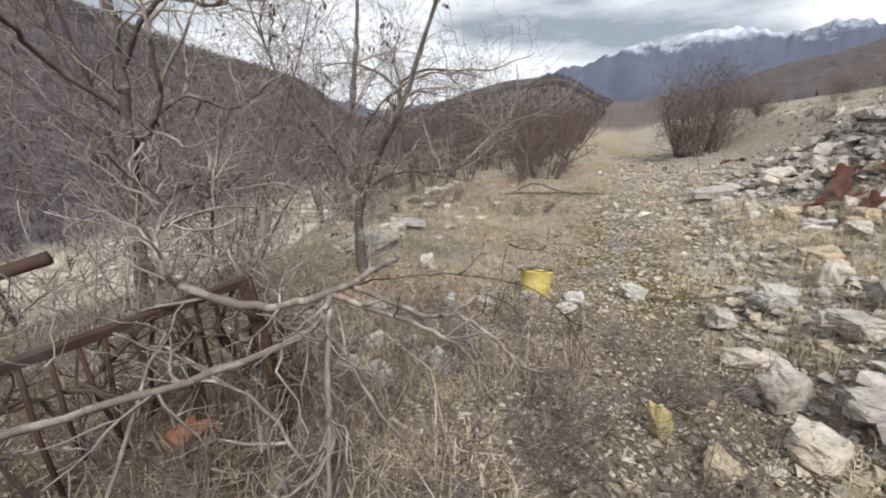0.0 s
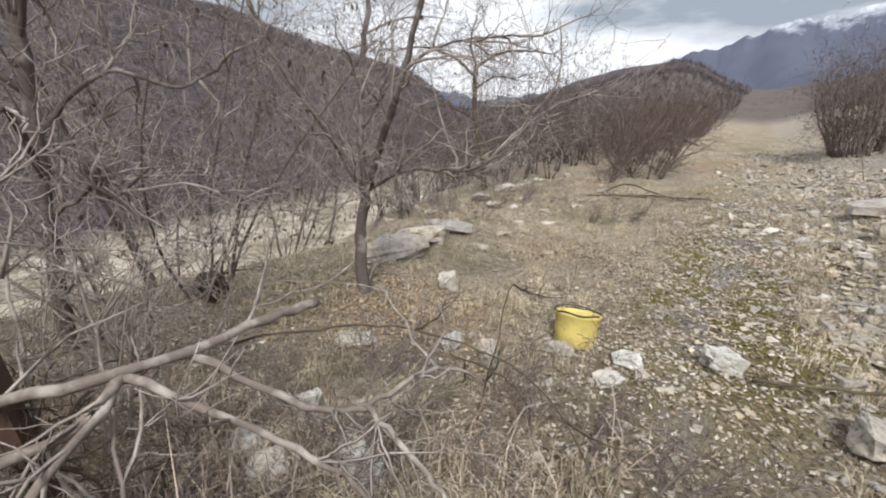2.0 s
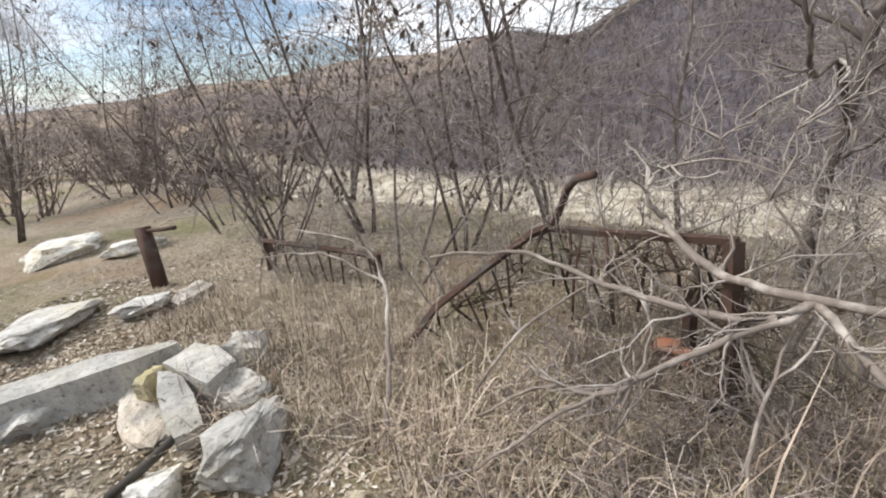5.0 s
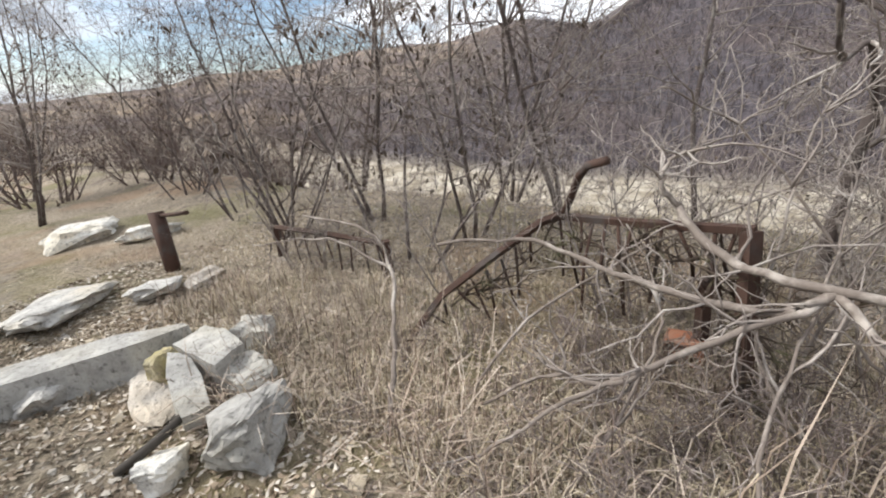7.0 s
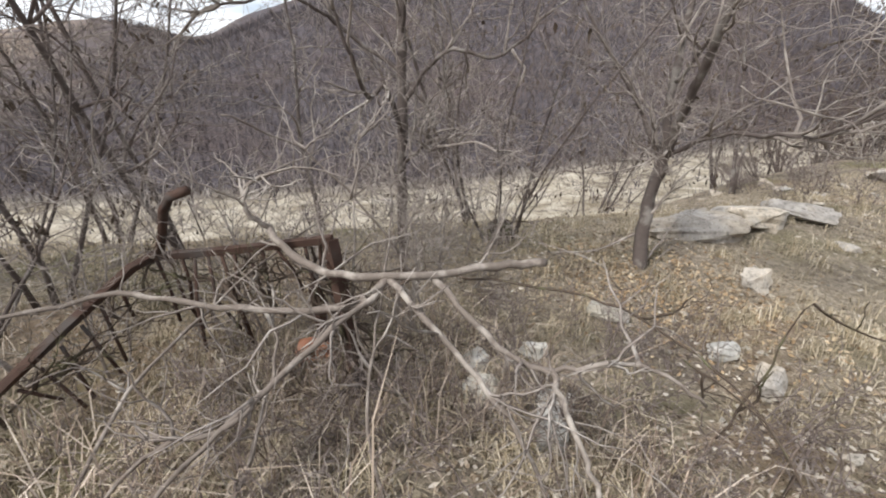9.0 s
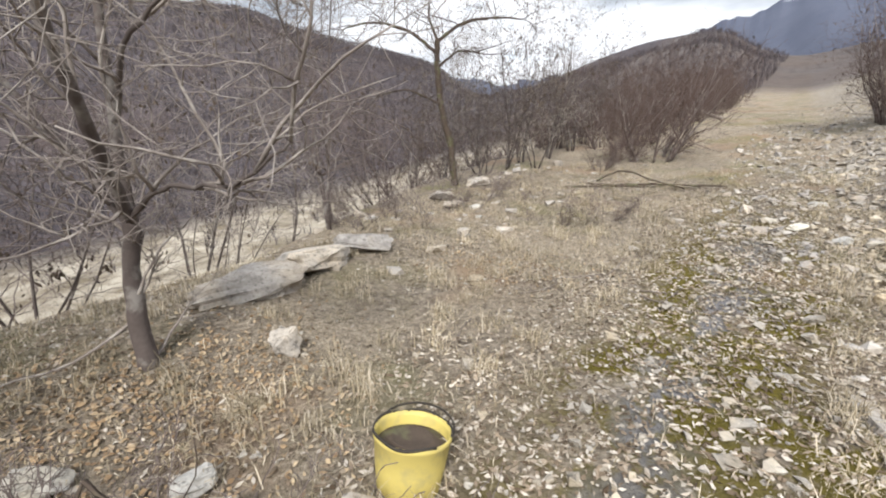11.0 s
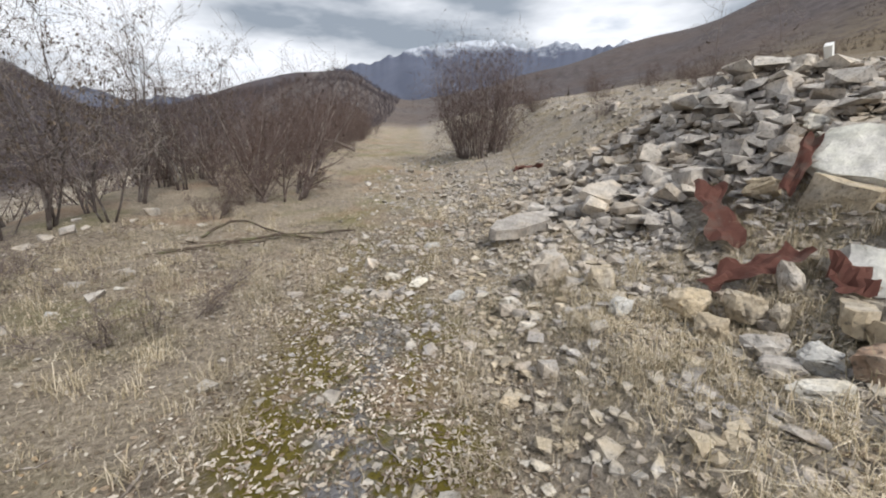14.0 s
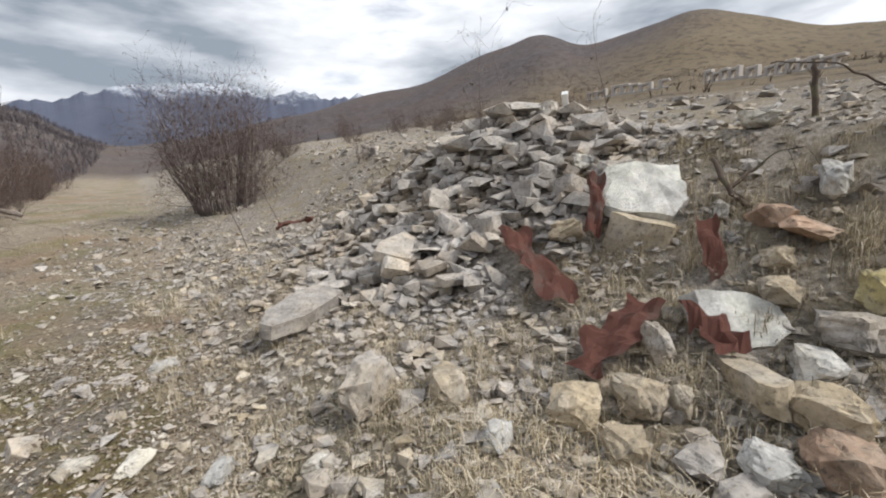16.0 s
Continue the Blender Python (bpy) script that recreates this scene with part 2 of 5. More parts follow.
    base = k.mix(k.ramp(vall, (0.10, 0.0), (0.16, 1.0)), base, pale)
    base = k.mix(k.ramp(vall, (0.42, 0.0), (0.50, 1.0)), base, woods)
    east = k.math("DIVIDE", u, 60.0)
    base = k.mix(k.ramp(east, (0.12, 0.0), (0.35, 1.0)), base, hill)
    away = k.math("DIVIDE", k.math("ADD", k.math("MULTIPLY", x, TX), k.math("MULTIPLY", y, TY)), 200.0)
    base = k.mix(k.ramp(away, (0.35, 0.0), (0.55, 0.85)), base, woods)
    # the paler open hills down the valley
    open_hill = k.mix(k.ramp(k.noise(co, 0.06, 7, 0.7), (0.40, 0.0), (0.62, 1.0)), (0.13, 0.105, 0.105), (0.33, 0.255, 0.18))
    down = k.math("DIVIDE", k.math("ADD", k.math("MULTIPLY", x, TX), k.math("MULTIPLY", y, TY)), -150.0)
    base = k.mix(k.math("MULTIPLY", k.ramp(down, (0.30, 0.0), (0.75, 0.9)), k.ramp(vall, (0.10, 0.0), (0.2, 1.0))), base, open_hill)
    rel = k.math("ADD", k.noise(co, 30, 6, 0.75), k.math("MULTIPLY", k.noise(co, 7, 4), 1.5))
    return k.done(base, 0.97, rel, 1.0, 0.05)


GROUND = ground_material()


def bark_material(name, dark, light, lichen):
    k = Nodes(name)
    co = k.world_pos()
    body = k.mix(k.noise(co, 24, 5, 0.7), dark, light)
    body = k.mix(k.ramp(k.noise(co, 6, 4), (0.52, 0.0), (0.66, 0.8)), body, lichen)
    return k.done(body, 0.93, k.noise(co, 70, 4, 0.7), 0.5, 0.006)


BARK = bark_material("dark_grey_bark", (0.07, 0.055, 0.05), (0.15, 0.125, 0.115), (0.27, 0.25, 0.23))
TWIG = bark_material("brown_twigs", (0.11, 0.085, 0.078), (0.22, 0.18, 0.165), (0.33, 0.29, 0.265))
RUSSET = bark_material("russet_twigs", (0.08, 0.052, 0.045), (0.15, 0.105, 0.09), (0.15, 0.125, 0.115))
PALETWIG = bark_material("bleached_twigs", (0.17, 0.14, 0.125), (0.36, 0.32, 0.29), (0.50, 0.46, 0.42))
DEAD = bark_material("bleached_dead_wood", (0.11, 0.09, 0.078), (0.26, 0.22, 0.19), (0.42, 0.38, 0.34))
DARKWOOD = bark_material("rotten_dark_wood", (0.05, 0.038, 0.03), (0.12, 0.09, 0.07), (0.13, 0.13, 0.07))


def blades_material(name, a, b, c):
    k = Nodes(name)
    col = k.ramp(k.island(), (0.0, a), (0.5, b), (1.0, c))
    col = k.mix(0.6, col, k.ramp(k.noise(k.world_pos(), 1.1, 4), (0.32, 0.4), (0.68, 1.4)), "MULTIPLY")
    return k.done(col, 0.85)


STRAW = blades_material("dry_grass", (0.23, 0.195, 0.12), (0.47, 0.39, 0.27), (0.69, 0.61, 0.49))
STALK = blades_material("dry_weed_stalks", (0.13, 0.09, 0.07), (0.31, 0.24, 0.185), (0.58, 0.50, 0.42))
LITTER = blades_material("leaf_litter", (0.08, 0.055, 0.035), (0.28, 0.22, 0.16), (0.62, 0.57, 0.50))
LEAVES = blades_material("russet_leaves", (0.20, 0.13, 0.075), (0.38, 0.27, 0.16), (0.52, 0.42, 0.29))
SEEDS = blades_material("withered_pods", (0.05, 0.04, 0.03), (0.10, 0.075, 0.055), (0.17, 0.13, 0.10))
WOODS = blades_material("bare_far_trees", (0.04, 0.034, 0.039), (0.09, 0.076, 0.083), (0.17, 0.148, 0.152))
SCRUB = blades_material("dry_hill_scrub", (0.06, 0.045, 0.035), (0.13, 0.10, 0.075), (0.24, 0.19, 0.14))


def rust_material(name, a, b, c):
    k = Nodes(name)
    co = k.world_pos()
    col = k.mix(k.noise(co, 14, 6, 0.7), a, b)
    col = k.mix(k.ramp(k.noise(co, 5, 4), (0.5, 0.0), (0.65, 0.85)), col, c)
    return k.done(col, 0.8, k.noise(co, 60, 5, 0.7), 0.4, 0.008, 0.15)


RUST = rust_material("dark_rusty_iron", (0.045, 0.03, 0.025), (0.105, 0.06, 0.045), (0.085, 0.075, 0.07))
REDMETAL = rust_material("red_oxide_sheet", (0.15, 0.065, 0.05), (0.26, 0.12, 0.095), (0.21, 0.15, 0.125))
ORANGE = rust_material("orange_clay", (0.30, 0.12, 0.07), (0.42, 0.18, 0.10), (0.30, 0.20, 0.15))
k = Nodes("yellow_plastic")
BUCKET = k.done(k.mix(k.ramp(k.noise(k.world_pos(), 13, 5), (0.5, 0.0), (0.68, 0.6)), (0.62, 0.51, 0.16), (0.42, 0.36, 0.17)), 0.5, k.noise(k.world_pos(), 40), 0.2, 0.005)
k = Nodes("sooty_black")
SOOT = k.done(k.mix(k.noise(k.world_pos(), 20), (0.02, 0.018, 0.016), (0.07, 0.06, 0.05)), 0.8)
k = Nodes("white_paint_worn")
WHITE = k.done(k.mix(k.ramp(k.noise(k.world_pos(), 8, 5), (0.5, 0.0), (0.7, 0.7)), (0.76, 0.76, 0.74), (0.48, 0.46, 0.42)), 0.7)
k = Nodes("ruined_masonry")
RUIN = k.done(k.mix(k.noise(k.world_pos(), 0.9, 6, 0.7), (0.30, 0.27, 0.24), (0.58, 0.54, 0.50)), 0.95)
k = Nodes("mountain")
zz = k.split(k.world_pos())[2]
# distance haze is painted in: rock and snow colours are shifted to blue
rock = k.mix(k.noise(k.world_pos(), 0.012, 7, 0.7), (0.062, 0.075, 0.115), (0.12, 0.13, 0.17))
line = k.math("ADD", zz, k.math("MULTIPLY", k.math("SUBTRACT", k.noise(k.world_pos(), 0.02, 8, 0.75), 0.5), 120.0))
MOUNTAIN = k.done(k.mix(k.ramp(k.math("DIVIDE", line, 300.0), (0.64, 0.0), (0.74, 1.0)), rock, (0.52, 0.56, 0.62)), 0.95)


# ---- mesh helpers ----
class Builder:
    """Collects tubes and facets into one mesh."""

    def __init__(self):
        self.v, self.f = [], []

    def tube(self, pts, radii, sides=5):
        base = len(self.v)
        n = len(pts)
        side = Vector((0.31, 0.77, 0.55))
        for i, p in enumerate(pts):
            d = (pts[min(i + 1, n - 1)] - pts[max(i - 1, 0)]).normalized()
            a = d.cross(side)
            if a.length < 0.05:
                a = d.cross(Vector((1, 0, 0)))
            a.normalize()
            b = d.cross(a)
            for j in range(sides):
                w = 2 * math.pi * j / sides
                self.v.append(tuple(p + (a * math.cos(w) + b * math.sin(w)) * radii[i]))
        for i in range(n - 1):
            for j in range(sides):
                k2 = (j + 1) % sides
                self.f.append((base + i * sides + j, base + i * sides + k2, base + (i + 1) * sides + k2, base + (i + 1) * sides + j))
        self.f.append(tuple(base + j for j in range(sides))[::-1])
        self.f.append(tuple(base + (n - 1) * sides + j for j in range(sides)))

    def leaf(self, p, d, length, width):
        b = len(self.v)
        a = d.orthogonal().normalized() * width
        self.v += [tuple(p), tuple(p + d * length * 0.5 + a), tuple(p + d * length), tuple(p + d * length * 0.5 - a)]
        self.f += [(b, b + 1, b + 2, b + 3)]

    def mesh(self, name, mat, shade=True):
        me = bpy.data.meshes.new(name)
        me.from_pydata(self.v, [], self.f)
        me.materials.append(mat)
        if shade:
            me.polygons.foreach_set("use_smooth", [True] * len(me.polygons))
        return me


def bulk_mesh(name, verts, faces, mat):
    """A mesh from numpy arrays: verts n x 3, faces m x 3 or m x 4."""
    me = bpy.data.meshes.new(name)
    n, m, c = len(verts), len(faces), faces.shape[1]
    me.vertices.add(n)
    me.vertices.foreach_set("co", np.asarray(verts, np.float32).ravel())
    me.loops.add(m * c)
    me.loops.foreach_set("vertex_index", np.asarray(faces, np.int32).ravel())
    me.polygons.add(m)
    me.polygons.foreach_set("loop_start", np.arange(0, m * c, c, dtype=np.int32))
    me.polygons.foreach_set("use_smooth", np.zeros(m, bool))
    me.materials.append(mat)
    me.update(calc_edges=True)
    me.validate()
    return me


def mesh_of(bm, name, mat, shade=False):
    me = bpy.data.meshes.new(name)
    bm.to_mesh(me)
    bm.free()
    me.materials.append(mat)
    if shade:
        me.polygons.foreach_set("use_smooth", [True] * len(me.polygons))
    return me


def part(name, me, parent, label="", m=None):
    ob = new(name, me)
    ob.parent = parent
    if m is not None:
        ob.matrix_basis = m
    return tagged(ob, label)


def gz(x, y):
    return float(land(x, y))


# ---- ground ----
def axis(lo, hi, step, reach, grow):
    mid = list(np.arange(lo, hi, step))
    right, left, w = [mid[-1]], [mid[0]], step
    while right[-1] < reach:
        w *= grow
        right.append(right[-1] + w)
        left.append(left[-1] - w)
    return np.array(left[:0:-1] + mid + right[1:])


gx, gy = axis(-4, 9.5, 0.06, 700, 1.06), axis(-3, 14, 0.06, 700, 1.06)
X, Y = np.meshgrid(gx, gy)
Z = land(X, Y)
ids = np.arange(X.size).reshape(X.shape)
quads = np.stack([ids[:-1, :-1], ids[:-1, 1:], ids[1:, 1:], ids[1:, :-1]], -1).reshape(-1, 4)
ground_mesh = bulk_mesh("ground", np.stack([X, Y, Z], -1).reshape(-1, 3), quads, GROUND)
ground_mesh.polygons.foreach_set("use_smooth", [True] * len(ground_mesh.polygons))
tagged(new("ground", ground_mesh), "dry stony ground with straw grass, moss and a worn track", "ground", kind="structure")

# far snow-capped range, its haze painted as blue colour
RANGE = [(-40, 4), (-20, 6.2), (-13, 6.3), (-6, 5), (4, 6), (12, 8.3), (17, 9.7), (20, 10.3), (22.6, 11), (25.5, 12.1), (28, 12.1), (30, 12.3), (32.5, 12.8), (34.5, 13.0),
         (37, 12.3), (39, 11.8), (41, 12.0), (43.5, 12.0), (46, 11.4), (51, 11.2), (58, 9.5), (70, 7)]
az = np.radians(np.linspace(-40, 70, 460))
row = np.linspace(0, 1, 26)
A, K = np.meshgrid(az, row)
top = np.tan(np.radians(np.interp(np.degrees(A), [p[0] for p in RANGE], [p[1] for p in RANGE]))) * 1000
R = 1000 - 300 * (1 - K)
H = top * K ** 1.15 + np.sin(np.clip(K, 0, 1) * 3.1) * (26 * vnoise(R * np.sin(A), R * np.cos(A) * 0.6, 95, 8) + 12 * vnoise(R * np.sin(A), R * np.cos(A), 38, 9)) + K * (K ** 8 * 5 * vnoise(np.degrees(A), K * 0, 0.6, 12) + K ** 5 * 7 * vnoise(np.degrees(A), K * 0, 2.1, 13))
ids = np.arange(A.size).reshape(A.shape)
quads = np.stack([ids[:-1, :-1], ids[:-1, 1:], ids[1:, 1:], ids[1:, :-1]], -1).reshape(-1, 4)
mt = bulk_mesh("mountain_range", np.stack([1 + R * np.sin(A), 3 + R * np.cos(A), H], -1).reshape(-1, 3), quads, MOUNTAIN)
tagged(new("backdrop_mountains", mt), "distant mountains coloured haze-blue, with snow on the peaks", "mountains", kind="structure")


# ---- stones ----
def stone_mesh(name, seed, mat, flat=0.6, points=15, detail=0):
    """An angular broken stone about 1 m across, sitting on z = 0."""
    rng = random.Random(seed)
    bm = bmesh.new()
    for _ in range(points):
        v = Vector((rng.gauss(0, 1), rng.gauss(0, 1), rng.gauss(0, 1))).normalized()
        v *= rng.uniform(0.8, 1.0)
        q = 0.62 if detail else 0.42
        v = Vector([math.copysign(abs(c) ** q, c) for c in v])
        bm.verts.new((v.x * 0.5, v.y * 0.5, v.z * 0.5 * flat))
    hull = bmesh.ops.convex_hull(bm, input=bm.verts)
    bmesh.ops.delete(bm, geom=[g for g in hull["geom_interior"] if isinstance(g, bmesh.types.BMVert)], context="VERTS")
    if detail:
        bmesh.ops.subdivide_edges(bm, edges=bm.edges, cuts=detail, use_grid_fill=True)
        bmesh.ops.triangulate(bm, faces=bm.faces)
        for v in bm.verts:
            c = v.co * 1.0
            n1 = noise.noise(c * 3.3 + Vector((seed, 0, 0))) * 0.10 + noise.noise(c * 8 + Vector((0, seed, 0))) * 0.06 + noise.noise(c * 19 + Vector((0, 0, seed))) * 0.03
            v.co += c.normalized() * n1
        bmesh.ops.smooth_vert(bm, verts=bm.verts, factor=0.2)
    low = min(v.co.z for v in bm.verts)
    for v in bm.verts:
        v.co.z -= low
    return mesh_of(bm, name, mat)


STONES = {m.name: [stone_mesh("stone", 11 * i + 3, m, f, 9 + i % 3) for i, f in enumerate((0.35, 0.5, 0.7, 0.28, 0.55, 0.42))] for m in (GREY, PALE, TAN, YELLOW, RUDDY)}
SHAPES = [stone_mesh("shape", 100 + i, GREY, f, 8 + i % 3) for i, f in enumerate((0.25, 0.35, 0.45, 0.6, 0.75, 0.5, 0.3, 0.6))]
SHAPE_DATA = []
for me in SHAPES:
    bm = bmesh.new()
    bm.from_mesh(me)
    bmesh.ops.triangulate(bm, faces=bm.faces)
    SHAPE_DATA.append((np.array([v.co[:] for v in bm.verts]), np.array([[v.index for v in f.verts] for f in bm.faces])))
    bm.free()


def scatter_stones(places):
    """Vertices and triangles of many small stones: rows of x, y, z, size, shape, turn, tilt."""
    vs, fs, n = [], [], 0
    for x, y, z, size, shape, turn, tilt in places:
        v, f = SHAPE_DATA[int(shape)]
        m = np.array((Euler((tilt, tilt * 0.6, turn)).to_matrix())) * size
        vs.append(v @ m.T + (x, y, z))
        fs.append(f + n)
        n += len(v)
    return np.concatenate(vs), np.concatenate(fs)


ROCKS = [  # x, y, length, width, height, turn, material, label
    (1.80, 1.95, 0.30, 0.24, 0.28, 20, GREY, "angular grey boulder among smaller rubble"),
    (2.27, 3.08, 0.36, 0.26, 0.19, 60, GREY, "grey boulder with a flat slanting face"),
    (2.82, 3.22, 0.34, 0.28, 0.22, 0, PALE, "whitish broken boulder beside the track"),
    (1.80, 3.72, 0.28, 0.20, 0.19, 10, PALE, "cream squared stone by the track"),
    (1.00, 1.76, 0.13, 0.11, 0.22, 30, YELLOW, "yellowish upright stone in dry weeds"),
    (1.98, 2.42, 0.34, 0.22, 0.11, -10, GREY, "low flat grey stone"),
    (1.64, 1.56, 0.34, 0.25, 0.13, 35, GREY, "flat grey stone chip"),
    (2.00, 1.62, 0.38, 0.28, 0.12, 15, GREY, "dark layered grey slab"),
    (1.16, 1.50, 0.26, 0.17, 0.13, 50, TAN, "tan rounded stone in the weeds"),
    (2.62, 2.35, 0.42, 0.34, 0.17, 5, GREY, "blue-grey crumbled boulder"),
    (3.10, 2.60, 0.40, 0.32, 0.18, 70, GREY, "weathered grey boulder on the bank"),
    (3.45, 3.40, 0.42, 0.32, 0.24, 30, GREY, "grey broken stone on the bank"),
    (3.95, 4.05, 0.40, 0.30, 0.20, 0, TAN, "tan broken stone on the bank"),
    (5.00, 4.70, 0.46, 0.30, 0.22, 40, PALE, "pale stone on the stony bank"),
    (-0.72, 2.34, 0.20, 0.16, 0.16, 0, PALE, "small whitish stone in the thicket"),
    (-0.51, 2.24, 0.20, 0.17, 0.16, 20, PALE, "pinkish white stone under dead branches"),
    (-0.10, 2.28, 0.15, 0.17, 0.20, 70, PALE, "small cream stone in dry grass"),
    (-0.64, 3.44, 0.30, 0.20, 0.08, 25, PALE, "pale flat stone lying on dry grass"),
    (0.76, 3.62, 0.20, 0.12, 0.09, 0, GREY, "small grey stone beside the bucket"),
    (1.20, 3.62, 0.22, 0.13, 0.10, -20, PALE, "small pale stone"),
    (1.03, 3.34, 0.19, 0.13, 0.08, 10, PALE, "small pale stone in weeds"),
    (0.00, 3.60, 0.20, 0.13, 0.12, 60, PALE, "white stone in the dry weeds"),
    (0.30, 3.45, 0.15, 0.26, 0.16, 20, GREY, "lichened grey stone by the dry bush"),
    (-0.21, 4.60, 0.18, 0.18, 0.20, 0, GREY, "lumpy grey stone on the bank's edge"),
    (-0.60, 2.70, 0.18, 0.14, 0.12, 0, PALE, "small pinkish stone"),
    (-0.22, 2.44, 0.20, 0.14, 0.12, 40, PALE, "whitish stone in grass"),
    (3.47, 5.22, 0.27, 0.13, 0.08, -35, PALE, "pale flat stone lying on the track"),
    (3.60, 4.95, 0.26, 0.14, 0.09, -30, PALE, "cream oblong stone on the track"),
    (3.94, 6.34, 0.20, 0.13, 0.10, 0, TAN, "sandy stone on the track"),
    (0.74, 6.06, 0.17, 0.13, 0.09, 0, TAN, "pale small stone in short straw"),
    (5.20, 7.38, 0.44, 0.30, 0.32, 15, GREY, "grey block with a mossy side"),
    (5.36, 6.86, 0.32, 0.24, 0.24, 40, TAN, "tan boulder in dry grass"),
    (5.36, 6.12, 0.36, 0.28, 0.22, 0, TAN, "tan boulder at the bank's foot"),
    (5.52, 5.86, 0.30, 0.24, 0.22, 50, TAN, "sandy boulder at the bank's foot"),
    (5.24, 5.88, 0.26, 0.22, 0.18, 20, TAN, "light tan broken boulder"),
    (5.56, 5.66, 0.16, 0.12, 0.17, 10, TAN, "small tan stone"),
    (5.26, 5.56, 0.34, 0.20, 0.13, -30, GREY, "flat grey lichened stone"),
    (5.30, 5.34, 0.26, 0.20, 0.14, 20, PALE, "white broken stone"),
    (5.04, 5.24, 0.34, 0.15, 0.12, -40, PALE, "white oblong stone"),
    (5.14, 5.44, 0.40, 0.14, 0.10, -35, GREY, "narrow dark grey slab"),
    (5.34, 5.10, 0.30, 0.26, 0.19, 0, RUDDY, "reddish tan boulder"),
    (5.55, 5.10, 0.34, 0.26, 0.22, 60, TAN, "cream boulder on the bank"),
    (5.82, 5.10, 0.36, 0.20, 0.17, 0, PALE, "white layered boulder"),
    (5.92, 5.74, 0.22, 0.18, 0.24, 30, GREY, "small grey stone beside torn red sheet"),
    (6.10, 4.92, 0.40, 0.32, 0.22, 45, GREY, "grey boulder with dry grass"),
    (6.40, 5.14, 0.30, 0.22, 0.18, 0, TAN, "tan squared block"),
    (6.32, 4.76, 0.26, 0.20, 0.24, 10, YELLOW, "yellow-lichened block"),
    (7.18, 5.40, 0.16, 0.12, 0.16, 0, PALE, "small bright white stone"),
    (7.22, 4.75, 0.46, 0.20, 0.26, -10, PALE, "squared pale building block"),
    (6.85, 4.95, 0.42, 0.30, 0.18, 20, RUDDY, "reddish broken stone"),
    (7.05, 5.10, 0.34, 0.30, 0.18, 60, RUDDY, "reddish rubble stone"),
    (6.66, 5.12, 0.26, 0.20, 0.16, 0, TAN, "squared tan stone"),
    (8.29, 5.08, 0.42, 0.30, 0.20, 10, PALE, "pale slab on the hillside"),
    (8.90, 7.20, 0.40, 0.30, 0.26, 0, GREY, "grey squared block by the white post"),
    (8.00, 6.60, 0.36, 0.24, 0.16, 20, PALE, "pale stone on the rubble crest"),
    (7.15, 6.55, 0.45, 0.32, 0.22, 0, TAN, "tan stone on the heap"),
    (4.37, 8.52, 0.26, 0.15, 0.07, 20, PALE, "flat whitish stone on gravel"),
    (4.17, 8.80, 0.20, 0.13, 0.07, -20, PALE, "flat white chip on gravel"),
    (5.12, 9.70, 0.30, 0.16, 0.08, 0, PALE, "flat pale stone on gravel"),
    (4.75, 7.40, 0.18, 0.12, 0.09, 0, PALE, "small white stone"),
    (5.10, 6.45, 0.22, 0.14, 0.14, 0, PALE, "small pale stone in dry grass"),
    (4.55, 8.00, 0.24, 0.15, 0.10, 30, PALE, "pale chip on the track's edge"),
    (-0.10, 10.95, 0.50, 0.36, 0.20, 10, GREY, "pale boulder at the bank's edge"),
    (-0.53, 9.65, 0.50, 0.36, 0.17, 0, GREY, "grey boulder half sunk in grass"),
    (-0.20, 9.15, 0.36, 0.30, 0.15, 50, GREY, "grey stone half sunk in grass"),
    (-1.02, 5.25, 0.95, 0.60, 0.26, 50, GREY, "low grey-green rock outcrop on the bank"),
    (-0.85, 5.95, 0.90, 0.62, 0.22, 75, GREY, "flat grey rock outcrop with lichen"),
    (-0.62, 6.55, 0.70, 0.50, 0.18, 20, GREY, "flat grey rock sunk in grass"),
    (-0.48, -0.42, 0.46, 0.38, 0.30, 15, CONCRETE, "lumpy pitted grey boulder"),
    (-0.86, -0.70, 0.36, 0.28, 0.22, 70, CONCRETE, "pitted grey rock"),
    (-1.20, -0.88, 0.34, 0.28, 0.26, 20, CONCRETE, "grey boulder in dry grass"),
    (-0.84, -1.24, 0.22, 0.18, 0.24, 0, YELLOW, "yellowish stone between concrete pieces"),
    (-0.30, -0.76, 0.26, 0.22, 0.20, 25, PALE, "squared white stone"),
    (-0.60, -1.80, 0.34, 0.26, 0.17, 0, PALE, "pale broken stone"),
    (-1.85, -2.35, 0.55, 0.38, 0.11, 10, PALE, "pale flat rock in dry grass"),
    (-2.15, -2.10, 0.40, 0.28, 0.14, 0, GREY, "grey flat rock"),
    (-3.20, -5.00, 1.30, 0.70, 0.22, 20, PALE, "large pale rock slab by the thicket"),
    (-3.50, -4.10, 0.95, 0.50, 0.18, 0, PALE, "pale layered rock"),
    (-1.45, -2.90, 1.00, 0.60, 0.17, 15, PALE, "wide pale rock slab"),
    (-0.70, -1.20, 0.60, 0.26, 0.12, 50, GREY, "dark grey stone slab"),
]
for i, (x, y, l, w, h, turn, mat, label) in enumerate(ROCKS):
    big = stone_mesh("stone", 500 + i, mat, 1.0, 22, 3)
    label = label if len(label.split()) > 3 else label + " on dry stony ground"
    ob = tagged(new("boulder" if max(l, w) > 0.3 else "stone", big), label, "stone", "scattered stones")
    tilt = random.Random(i).uniform(-8, 8)
    ob.matrix_world = pose(x, y, gz(x, y) - 0.12 * h, tilt, -tilt, turn) @ Matrix.Diagonal((l, w, h * 1.12, 1))


